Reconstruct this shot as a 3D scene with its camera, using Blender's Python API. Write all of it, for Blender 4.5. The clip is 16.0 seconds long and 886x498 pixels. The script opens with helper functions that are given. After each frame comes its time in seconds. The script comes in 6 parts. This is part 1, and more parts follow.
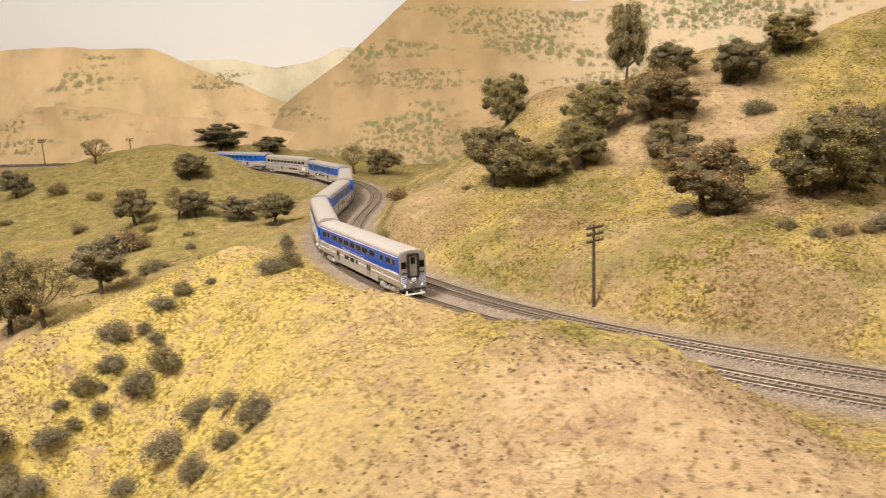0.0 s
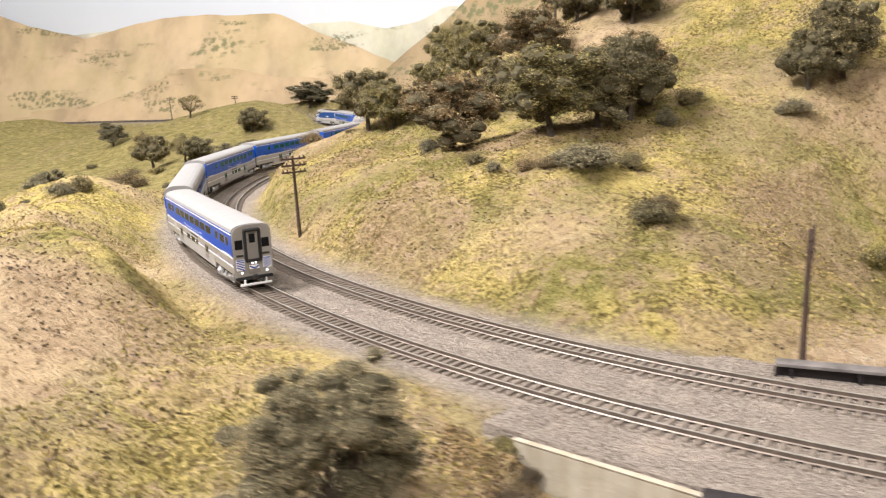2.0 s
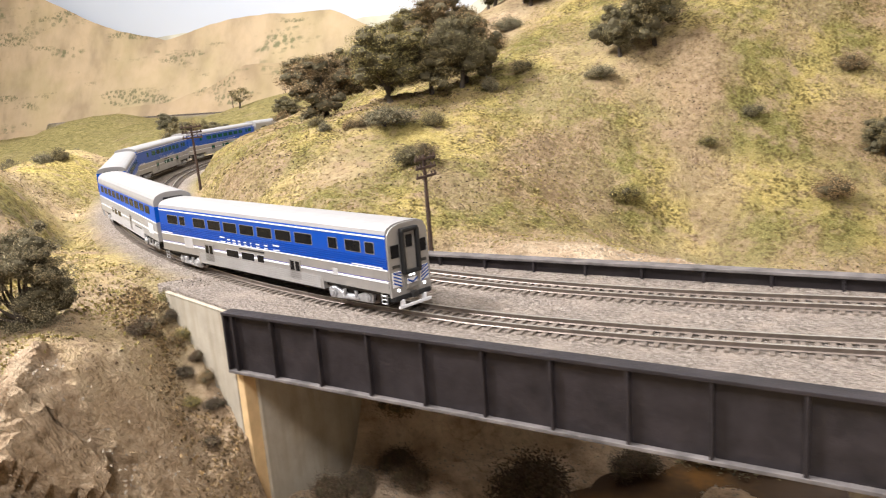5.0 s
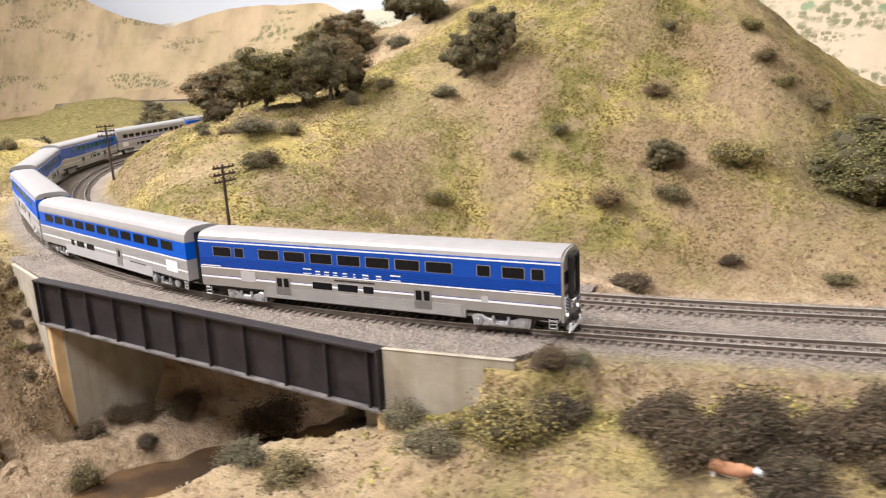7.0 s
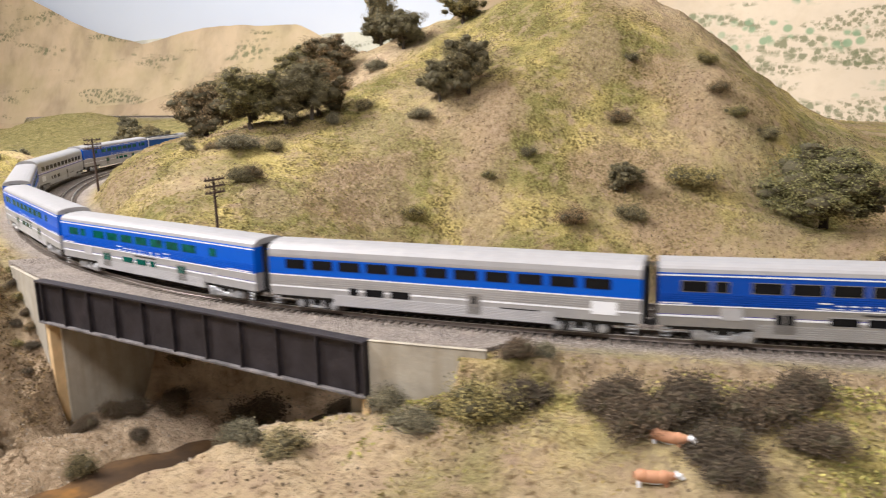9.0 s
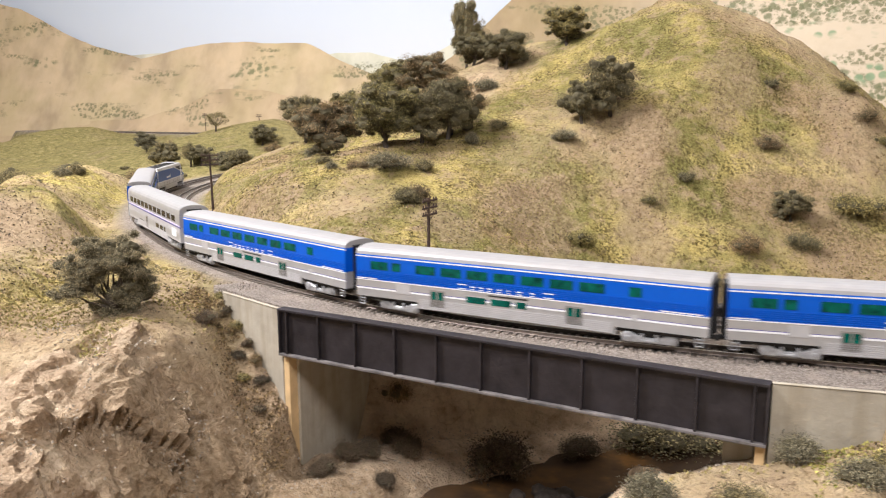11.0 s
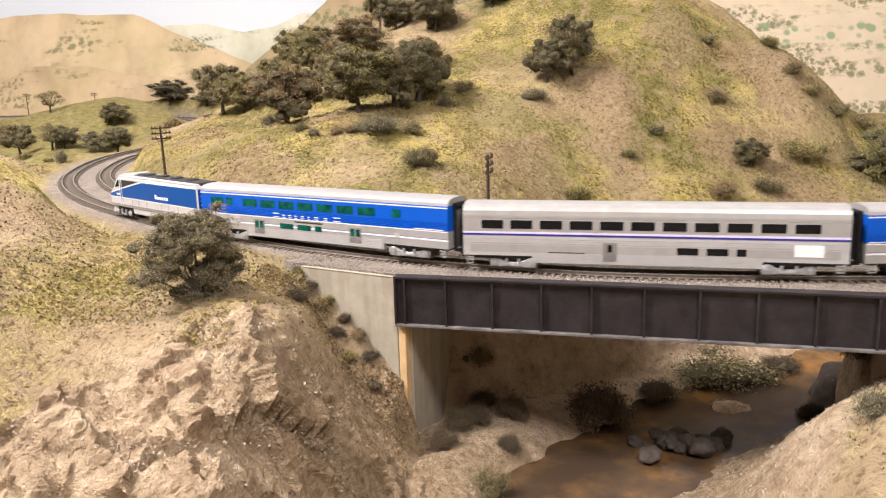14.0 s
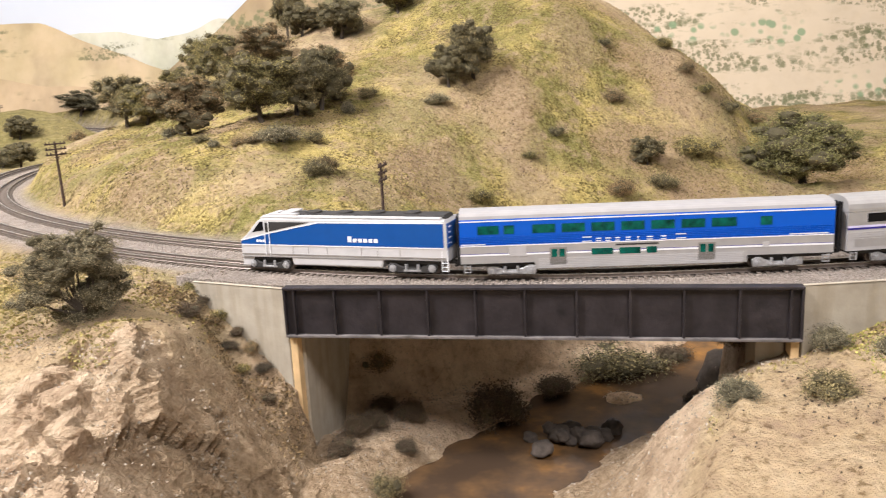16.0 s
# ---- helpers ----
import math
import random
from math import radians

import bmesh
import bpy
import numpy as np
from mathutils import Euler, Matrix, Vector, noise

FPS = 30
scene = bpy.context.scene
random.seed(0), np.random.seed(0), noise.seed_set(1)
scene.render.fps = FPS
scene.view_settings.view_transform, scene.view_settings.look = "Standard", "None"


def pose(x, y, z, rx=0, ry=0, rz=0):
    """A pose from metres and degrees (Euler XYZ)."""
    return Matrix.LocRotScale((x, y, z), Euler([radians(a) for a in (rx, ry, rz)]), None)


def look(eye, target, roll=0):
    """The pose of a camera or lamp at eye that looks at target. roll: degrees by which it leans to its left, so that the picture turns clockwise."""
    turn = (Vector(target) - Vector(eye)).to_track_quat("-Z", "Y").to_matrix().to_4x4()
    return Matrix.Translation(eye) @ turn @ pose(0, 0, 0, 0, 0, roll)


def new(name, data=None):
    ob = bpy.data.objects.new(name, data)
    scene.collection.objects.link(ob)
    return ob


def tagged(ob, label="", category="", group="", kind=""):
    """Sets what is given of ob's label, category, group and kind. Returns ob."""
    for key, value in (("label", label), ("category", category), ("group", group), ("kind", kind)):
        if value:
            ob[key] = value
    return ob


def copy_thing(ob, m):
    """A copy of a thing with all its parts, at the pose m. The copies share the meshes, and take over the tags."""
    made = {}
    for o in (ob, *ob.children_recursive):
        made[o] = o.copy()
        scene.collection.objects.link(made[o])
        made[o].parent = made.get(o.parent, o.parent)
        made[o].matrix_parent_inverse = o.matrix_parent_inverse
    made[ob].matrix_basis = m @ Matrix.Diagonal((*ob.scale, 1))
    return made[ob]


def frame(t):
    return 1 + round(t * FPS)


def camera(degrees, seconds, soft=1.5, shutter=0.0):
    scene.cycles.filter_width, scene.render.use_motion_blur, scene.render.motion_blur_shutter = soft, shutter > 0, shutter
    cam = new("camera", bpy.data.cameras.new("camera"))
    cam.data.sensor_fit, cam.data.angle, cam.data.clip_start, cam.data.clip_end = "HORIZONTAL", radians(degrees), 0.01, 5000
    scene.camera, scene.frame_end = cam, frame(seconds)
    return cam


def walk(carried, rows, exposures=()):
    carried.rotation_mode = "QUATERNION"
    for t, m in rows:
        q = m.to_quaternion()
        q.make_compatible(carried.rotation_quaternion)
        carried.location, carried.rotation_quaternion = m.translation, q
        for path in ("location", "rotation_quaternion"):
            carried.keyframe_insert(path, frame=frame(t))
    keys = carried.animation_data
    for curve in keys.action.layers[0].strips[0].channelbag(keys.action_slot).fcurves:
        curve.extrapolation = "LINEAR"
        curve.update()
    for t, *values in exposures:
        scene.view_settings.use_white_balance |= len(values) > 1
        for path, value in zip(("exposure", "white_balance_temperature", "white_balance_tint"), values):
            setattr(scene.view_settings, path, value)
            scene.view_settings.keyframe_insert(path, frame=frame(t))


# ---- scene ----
cam = camera(58.4, 16.0, soft=1.15, shutter=0.4)
METRES, EYE, TILT, LEAN, TURN = 2.1, 0.235, 0.0, 0.0, 0.0
ROWS = [
    (0.0, 0.0, 0.0, 0.0, -0.36, -10.47, 1.96),
    (0.5, 0.0447, -0.0001, -0.0016, 1.66, -10.93, 1.88),
    (1.0, 0.1099, 0.0101, -0.019, 5.98, -11.69, 1.91),
    (1.5, 0.18, 0.0191, -0.0245, 10.77, -12.08, 2.05),
    (2.0, 0.2625, 0.0229, -0.0274, 15.77, -12.16, 2.56),
    (2.5, 0.3015, 0.0169, -0.0324, 19.78, -12.11, 3.28),
    (3.0, 0.3342, 0.0186, -0.031, 22.17, -11.95, 3.94),
    (3.5, 0.3612, 0.0108, -0.0305, 23.39, -11.82, 4.43),
    (4.0, 0.3836, 0.0037, -0.0376, 23.56, -11.88, 4.68),
    (4.5, 0.405, -0.004, -0.0454, 23.28, -12.12, 4.61),
    (7.0, 0.5703, -0.0416, -0.0305, 25.6, -13.23, 2.97),
    (7.5, 0.6032, -0.0353, -0.0267, 25.86, -13.06, 2.88),
    (8.0, 0.6213, -0.0313, -0.029, 25.11, -12.9, 2.56),
    (8.5, 0.6145, -0.0497, -0.0335, 24.3, -12.36, 2.15),
    (9.0, 0.5795, -0.0703, -0.0296, 23.55, -11.71, 1.6),
    (9.5, 0.5421, -0.0825, -0.03, 23.16, -11.04, 0.98),
    (10.0, 0.506, -0.095, -0.0282, 23.01, -10.43, 0.47),
    (12.5, 0.3644, -0.0999, -0.0348, 12.57, -10.43, 0.91),
    (13.0, 0.3428, -0.1138, -0.0317, 9.89, -10.85, 1.15),
    (13.5, 0.3311, -0.115, -0.0345, 7.76, -11.4, 1.32),
    (14.0, 0.3223, -0.1148, -0.0388, 6.33, -11.98, 1.6),
    (14.5, 0.3268, -0.1121, -0.0408, 5.34, -12.37, 2.06),
    (15.0, 0.3293, -0.1183, -0.0375, 4.39, -12.52, 2.59),
    (15.5, 0.3349, -0.1216, -0.0332, 3.04, -12.39, 2.95),
    (16.0, 0.3413, -0.1189, -0.0356, 1.25, -12.13, 2.9),
]
walk(cam, [(t, pose(0, 0, EYE, TILT, LEAN, TURN) @ pose(METRES * x, METRES * y, METRES * z, 90 + pitch, roll, yaw)) for t, x, y, z, yaw, pitch, roll in ROWS],
     [(0.0, 0.37, 7800, 15), (1.0, 0.58, 7000, 14), (2.0, 0.72, 6400, 13), (3.0, 0.77, 6150, 13), (4.5, 0.87, 6250, 13), (7.0, 0.76, 6200, 14), (8.0, 0.68, 6200, 14), (9.0, 0.62, 6100, 14), (10.0, 0.64, 5900, 13), (12.5, 0.64, 6500, 16), (14.5, 0.68, 6450, 16), (16.0, 0.71, 6250, 15)])

# ---- light: ceiling lamps of the room over the layout, one added fill lamp, and a pale ceiling that bounces them ----
world = bpy.data.worlds.new("room_air")
scene.world = world
world.use_nodes = True
world.node_tree.nodes["Background"].inputs[0].default_value = (1.0, 0.93, 0.82, 1)
world.node_tree.nodes["Background"].inputs[1].default_value = 0.42
scene.view_settings.exposure = 0.0


def lamp(name, eye, target, power, size, size_y, color):
    data = bpy.data.lights.new(name, "AREA")
    data.energy, data.color, data.shape, data.size, data.size_y = power, color, "RECTANGLE", size, size_y
    ob = new(name, data)
    ob.matrix_world = look(eye, target)
    return tagged(ob, "white unseen lamp over the layout", "lamp", kind="structure")


lamp("ceiling_lamp_1", (-1.1, -0.4, 2.2), (0.1, 0.7, 0), 87, 0.45, 0.45, (1.0, 0.97, 0.92))
lamp("ceiling_lamp_2", (1.25, -1.3, 2.05), (1.1, 0.6, 0), 39, 0.8, 0.5, (1.0, 0.97, 0.93))
lamp("ceiling_lamp_3", (-1.9, 1.9, 2.4), (-2.2, 3.3, 0.2), 13.5, 2.4, 0.6, (1.0, 0.97, 0.93))
lamp("ceiling_lamp_4", (1.5, 1.9, 2.4), (1.7, 3.4, 0.3), 13.5, 1.8, 0.6, (1.0, 0.97, 0.93))

# fill light added over the left mound and valley to brighten them
lamp("ceiling_lamp_5", (-0.95, 0.45, 2.1), (-0.6, 0.9, 0), 38, 0.6, 0.5, (1.0, 0.97, 0.92))


# ---- materials ----
def nodes_of(name):
    m = bpy.data.materials.new(name)
    m.use_nodes = True
    t = m.node_tree
    return m, t, t.nodes["Principled BSDF"]


def add(t, kind, **inputs):
    n = t.nodes.new(kind)
    for k, v in inputs.items():
        if k.startswith("_"):
            n.inputs[int(k[1:])].default_value = v
        else:
            n.inputs[k].default_value = v
    return n


def noise_node(t, scale, detail=6, rough=0.6, coord="Object"):
    n = add(t, "ShaderNodeTexNoise", Scale=scale, Detail=detail, Roughness=rough)
    c = t.nodes.new("ShaderNodeTexCoord")
    t.links.new(c.outputs[coord], n.inputs["Vector"])
    return n.outputs["Fac"]


def ramp(t, fac, stops):
    n = t.nodes.new("ShaderNodeValToRGB")
    e = n.color_ramp.elements
    while len(e) < len(stops):
        e.new(0.5)
    for el, (p, c) in zip(e, stops):
        el.position, el.color = p, (*c, 1)
    t.links.new(fac, n.inputs[0])
    return n.outputs["Color"]


def mix(t, fac, a, b, blend="MIX"):
    n = t.nodes.new("ShaderNodeMix")
    n.data_type, n.blend_type = "RGBA", blend
    for sock, v in ((n.inputs["Factor"], fac), (n.inputs["A"], a), (n.inputs["B"], b)):
        if isinstance(v, bpy.types.NodeSocket):
            t.links.new(v, sock)
        elif isinstance(v, tuple):
            sock.default_value = (*v, 1)
        else:
            sock.default_value = v
    return n.outputs["Result"]


def bump(t, b, height, strength, distance):
    n = add(t, "ShaderNodeBump", Strength=strength, Distance=distance)
    t.links.new(height, n.inputs["Height"])
    t.links.new(n.outputs[0], b.inputs["Normal"])


def paint(name, color, rough=0.5, metal=0.0, spread=0.12, scale=90, relief=0.0, emit=None, gloss=0.3):
    """Plain stuff with a little mottling and wear."""
    m, t, b = nodes_of(name)
    f = noise_node(t, scale)
    dark = tuple(c * (1 - spread) for c in color)
    light = tuple(min(1, c * (1 + spread)) for c in color)
    t.links.new(ramp(t, f, [(0.3, dark), (0.7, light)]), b.inputs["Base Color"])
    b.inputs["Roughness"].default_value, b.inputs["Metallic"].default_value = rough, metal
    b.inputs["Specular IOR Level"].default_value = gloss
    if relief:
        bump(t, b, noise_node(t, scale * 4), 0.6, relief)
    if emit:
        b.inputs["Emission Color"].default_value = (*emit[0], 1)
        b.inputs["Emission Strength"].default_value = emit[1]
    return m


def foliage(name, dark, light, gleam=1.3):
    m, t, b = nodes_of(name)
    g = t.nodes.new("ShaderNodeNewGeometry")
    o = t.nodes.new("ShaderNodeObjectInfo")
    mid = tuple(0.62 * a + 0.40 * c for a, c in zip(dark, light))
    col = ramp(t, g.outputs["Random Per Island"], [(0.0, tuple(0.8 * c for c in dark)), (0.5, mid), (0.82, tuple(0.80 * c for c in light)), (1.0, tuple(min(1, c * gleam) for c in light))])
    tone = ramp(t, o.outputs["Random"], [(0.0, (0.8, 0.78, 0.75)), (1.0, (1.2, 1.1, 1.0))])
    t.links.new(mix(t, 1.0, col, tone, "MULTIPLY"), b.inputs["Base Color"])
    b.inputs["Roughness"].default_value = 0.85
    return m


def ground_material():
    m, t, b = nodes_of("scenery_ground")
    zone = t.nodes.new("ShaderNodeAttribute")
    zone.attribute_name = "zone"
    sep = t.nodes.new("ShaderNodeSeparateColor")
    t.links.new(zone.outputs["Color"], sep.inputs[0])
    fine, clump, mid, broad = noise_node(t, 520, 3, 0.7), noise_node(t, 150, 4, 0.65), noise_node(t, 45, 5), noise_node(t, 8, 4)
    sand = ramp(t, mid, [(0.25, (0.40, 0.28, 0.19)), (0.5, (0.57, 0.42, 0.26)), (0.75, (0.69, 0.54, 0.36))])
    yellow = ramp(t, fine, [(0.3, (0.34, 0.26, 0.08)), (0.5, (0.56, 0.44, 0.155)), (0.7, (0.71, 0.58, 0.25))])
    olive = ramp(t, fine, [(0.3, (0.13, 0.12, 0.035)), (0.5, (0.27, 0.24, 0.075)), (0.7, (0.42, 0.37, 0.14))])
    brown = ramp(t, fine, [(0.3, (0.24, 0.15, 0.075)), (0.55, (0.42, 0.29, 0.17)), (0.75, (0.55, 0.41, 0.26))])
    turf = mix(t, ramp(t, broad, [(0.42, (0, 0, 0)), (0.56, (1, 1, 1))]), yellow, olive)
    turf = mix(t, ramp(t, noise_node(t, 5.3, 4), [(0.52, (0, 0, 0)), (0.62, (0.85, 0.85, 0.85))]), turf, brown)
    # flock lies in clumps a few millimetres across, with gaps that show dark
    fleck = mix(t, 1.0, ramp(t, noise_node(t, 260, 2, 0.5), [(0.49, (0, 0, 0)), (0.57, (1, 1, 1))]), ramp(t, noise_node(t, 26, 4), [(0.40, (0, 0, 0)), (0.54, (0.9, 0.9, 0.9))]), "MULTIPLY")
    turf = mix(t, fleck, turf, (0.135, 0.105, 0.032))
    # the near mound is sown with dry yellow grass throughout
    dry = t.nodes.new("ShaderNodeAttribute")
    dry.attribute_name = "dry"
    turf = mix(t, dry.outputs["Fac"], turf, mix(t, fleck, ramp(t, fine, [(0.3, (0.46, 0.35, 0.095)), (0.5, (0.66, 0.52, 0.175)), (0.7, (0.80, 0.66, 0.28))]), (0.23, 0.19, 0.05)))
    patch = ramp(t, mid, [(0.30, (0.1, 0.1, 0.1)), (0.50, (1, 1, 1))])
    w = t.nodes.new("ShaderNodeMath")
    w.operation = "MULTIPLY"
    t.links.new(patch, w.inputs[0])
    t.links.new(sep.outputs[0], w.inputs[1])
    col = mix(t, w.outputs[0], sand, turf)
    col = mix(t, zone.outputs["Alpha"], col, ramp(t, mid, [(0.3, (0.21, 0.185, 0.065)), (0.55, (0.38, 0.32, 0.125)), (0.75, (0.56, 0.44, 0.22))]))
    col = mix(t, 1.0, col, ramp(t, clump, [(0.33, (0.48, 0.43, 0.35)), (0.45, (1, 1, 1)), (0.7, (1.14, 1.14, 1.10))]), "MULTIPLY")
    rock = ramp(t, mid, [(0.3, (0.40, 0.275, 0.175)), (0.5, (0.68, 0.51, 0.35)), (0.7, (0.82, 0.66, 0.47))])
    tc, warp = t.nodes.new("ShaderNodeTexCoord"), t.nodes.new("ShaderNodeVectorMath")
    warp.operation = "MULTIPLY_ADD"
    wn = add(t, "ShaderNodeTexNoise", Scale=30.0, Detail=3)
    t.links.new(tc.outputs["Object"], wn.inputs["Vector"])
    t.links.new(wn.outputs["Color"], warp.inputs[0])
    warp.inputs[1].default_value = (0.07, 0.07, 0.07)
    t.links.new(tc.outputs["Object"], warp.inputs[2])
    crack = t.nodes.new("ShaderNodeTexVoronoi")
    crack.feature = "DISTANCE_TO_EDGE"
    crack.inputs["Scale"].default_value = 30
    t.links.new(warp.outputs[0], crack.inputs["Vector"])
    gap = ramp(t, crack.outputs["Distance"], [(0.0, (0.62, 0.55, 0.48)), (0.05, (1, 1, 1))])
    gap = mix(t, ramp(t, broad, [(0.42, (0, 0, 0)), (0.62, (0.6, 0.6, 0.6))]), (1.0, 1.0, 1.0), gap)
    rock = mix(t, 1.0, rock, gap, "MULTIPLY")
    rock = mix(t, 1.0, rock, ramp(t, clump, [(0.3, (0.75, 0.72, 0.68)), (0.5, (1, 1, 1))]), "MULTIPLY")
    col = mix(t, sep.outputs[1], col, rock)
    earth = t.nodes.new("ShaderNodeAttribute")
    earth.attribute_name = "soil"
    col = mix(t, earth.outputs["Fac"], col, ramp(t, clump, [(0.3, (0.25, 0.17, 0.095)), (0.55, (0.45, 0.325, 0.205)), (0.75, (0.58, 0.45, 0.315))]))
    gravel = ramp(t, fine, [(0.32, (0.15, 0.122, 0.10)), (0.5, (0.36, 0.305, 0.262)), (0.68, (0.60, 0.515, 0.45))])
    gravel = mix(t, ramp(t, mid, [(0.48, (0, 0, 0)), (0.7, (0.6, 0.6, 0.6))]), gravel, (0.56, 0.46, 0.39))
    col = mix(t, sep.outputs[2], col, gravel)
    t.links.new(col, b.inputs["Base Color"])
    b.inputs["Roughness"].default_value = 0.95
    b.inputs["Specular IOR Level"].default_value = 0.2
    add_h = t.nodes.new("ShaderNodeMath")
    add_h.operation = "ADD"
    t.links.new(noise_node(t, 420, 4, 0.7), add_h.inputs[0])
    t.links.new(noise_node(t, 130, 3, 0.6), add_h.inputs[1])
    bump(t, b, add_h.outputs[0], 1.0, 0.0085)
    return m


def streaked_concrete():
    """Pale cast concrete with rain streaks running down it."""
    m, t, b = nodes_of("cast_concrete")
    c = t.nodes.new("ShaderNodeTexCoord")
    mp = t.nodes.new("ShaderNodeMapping")
    mp.inputs["Scale"].default_value = (90, 90, 9)
    t.links.new(c.outputs["Object"], mp.inputs["Vector"])
    n = add(t, "ShaderNodeTexNoise", Scale=1.0, Detail=4, Roughness=0.6)
    t.links.new(mp.outputs[0], n.inputs["Vector"])
    base = ramp(t, noise_node(t, 40, 5), [(0.3, (0.29, 0.255, 0.20)), (0.7, (0.40, 0.355, 0.28))])
    t.links.new(mix(t, 1.0, base, ramp(t, n.outputs["Fac"], [(0.35, (0.86, 0.84, 0.80)), (0.55, (1, 1, 1))]), "MULTIPLY"), b.inputs["Base Color"])
    b.inputs["Roughness"].default_value = 0.9
    bump(t, b, noise_node(t, 220, 4), 0.5, 0.0008)
    return m


GROUND = ground_material()
BLUE = paint("blue_paint", (0.003, 0.082, 0.47), 0.32, spread=0.06, gloss=0.2)
DEEP_BLUE = paint("deep_blue_paint", (0.004, 0.055, 0.33), 0.3, spread=0.06, gloss=0.25)
NAVY = paint("navy_paint", (0.006, 0.062, 0.25), 0.32, spread=0.06, gloss=0.2)
SILVER = paint("silver_paint", (0.37, 0.36, 0.355), 0.36, 0.3, 0.08)
GREY_PAINT = paint("grey_paint", (0.23, 0.215, 0.20), 0.4, 0.15, 0.08)
PALE_SILVER = paint("pale_silver_paint", (0.44, 0.43, 0.435), 0.38, 0.15, 0.06)
# darker copy of the silver for the cab coach, its side's shade in the colour
SHADED_SILVER = paint("shaded_silver_paint", (0.33, 0.315, 0.30), 0.36, 0.45, 0.08)
ROOF_GREY = paint("roof_grey", (0.31, 0.30, 0.30), 0.45, 0.1, 0.06)
WHITE = paint("white_paint", (0.74, 0.74, 0.76), 0.4, spread=0.03)
LOCO_SILVER = paint("loco_silver_paint", (0.48, 0.47, 0.47), 0.42, 0.1, 0.07)
BLACK = paint("black_rubber", (0.015, 0.015, 0.016), 0.55, spread=0.2)
DARK = paint("dark_underframe", (0.03, 0.028, 0.027), 0.6, spread=0.3)
GLASS = paint("dark_window_glass", (0.008, 0.008, 0.009), 0.2, spread=0.2, gloss=0.12)
GREEN_GLASS = paint("green_window_glass", (0.002, 0.07, 0.052), 0.2, spread=0.7, scale=160, gloss=0.12)
CHROME = paint("bogie_silver", (0.40, 0.40, 0.41), 0.35, 0.5, 0.3, 400)
PURPLE = paint("violet_stripe", (0.035, 0.03, 0.22), 0.35)
LILAC = paint("lilac_stripe", (0.62, 0.58, 0.80), 0.4)
# pale flange steel: worn edges, with their highlight put into the colour too
WORN_HIGHLIGHT = paint("worn_highlight_steel", (0.125, 0.112, 0.108), 0.7, 0, 0.5, 70, 0.0004)
GIRDER = paint("weathered_black_steel", (0.024, 0.020, 0.022), 0.5, 0.1, 0.45, 60, 0.0006)
CONCRETE = streaked_concrete()
TAN_STONE = paint("tan_bearing_block", (0.60, 0.42, 0.22), 0.9, 0, 0.15, 60, 0.0005)
RAIL = paint("rusty_rail", (0.16, 0.13, 0.11), 0.45, 0.5, 0.25, 200)
RAIL_TOP = paint("polished_rail_head", (0.55, 0.51, 0.46), 0.3, 0.8, 0.15, 200)
TIE = paint("weathered_tie", (0.150, 0.123, 0.102), 0.9, 0, 0.4, 120)
WOOD = paint("pole_wood", (0.065, 0.042, 0.032), 0.85, 0, 0.3, 200)
BARK = paint("bark", (0.07, 0.055, 0.042), 0.9, 0, 0.3, 250, 0.0006)
STONE = paint("stream_rock", (0.072, 0.058, 0.048), 0.85, 0, 0.4, 120, 0.001)
PALE_STONE = paint("pale_boulder", (0.38, 0.32, 0.25), 0.85, 0, 0.25, 120, 0.001)
LEAF_DARK = foliage("dark_olive_foliage", (0.050, 0.043, 0.021), (0.31, 0.27, 0.135))
LEAF_GREEN = foliage("green_foliage", (0.06, 0.055, 0.021), (0.38, 0.33, 0.125))
LEAF_LIGHT = foliage("light_green_foliage", (0.10, 0.10, 0.036), (0.31, 0.30, 0.12), 1.0)
LEAF_BROWN = foliage("brown_foliage", (0.08, 0.055, 0.027), (0.33, 0.245, 0.125))
LEAF_UMBER = foliage("umber_twiggy_foliage", (0.045, 0.033, 0.020), (0.16, 0.12, 0.076), 1.15)
LEAF_BRIGHT = foliage("bright_green_turf", (0.15, 0.16, 0.035), (0.42, 0.39, 0.12))
LEAF_GREY = foliage("grey_green_foliage", (0.075, 0.072, 0.046), (0.30, 0.275, 0.18))
HEADLIGHT = paint("lit_headlight", (0.9, 0.9, 0.92), 0.3, emit=((1.0, 0.97, 0.92), 1.1))
LEAF_OLIVE = foliage("olive_turf_leaf", (0.20, 0.18, 0.055), (0.36, 0.31, 0.115), 1.0)
LEAF_YELLOW = foliage("yellow_turf", (0.30, 0.23, 0.075), (0.46, 0.37, 0.145), 1.0)


# ---- mesh helpers ----
def part(name, bm, material, parent=None, label=""):
    me = bpy.data.meshes.new(name)
    bm.to_mesh(me)
    bm.free()
    for m in material if isinstance(material, (list, tuple)) else [material]:
        me.materials.append(m)
    ob = new(name, me)
    if parent is not None:
        ob.parent = parent
    return tagged(ob, label)


def box(bm, x0, x1, y0, y1, z0, z1, bev=0.0, mat=0):
    r = bmesh.ops.create_cube(bm, size=1, matrix=Matrix.Translation(((x0 + x1) / 2, (y0 + y1) / 2, (z0 + z1) / 2)) @ Matrix.Diagonal((x1 - x0, y1 - y0, z1 - z0, 1)))
    fs = {f for v in r["verts"] for f in v.link_faces}
    for f in fs:
        f.material_index = mat
    if bev:
        bmesh.ops.bevel(bm, geom=list({e for v in r["verts"] for e in v.link_edges}), offset=bev, segments=2, profile=0.5, affect="EDGES", material=-1)
    return bm


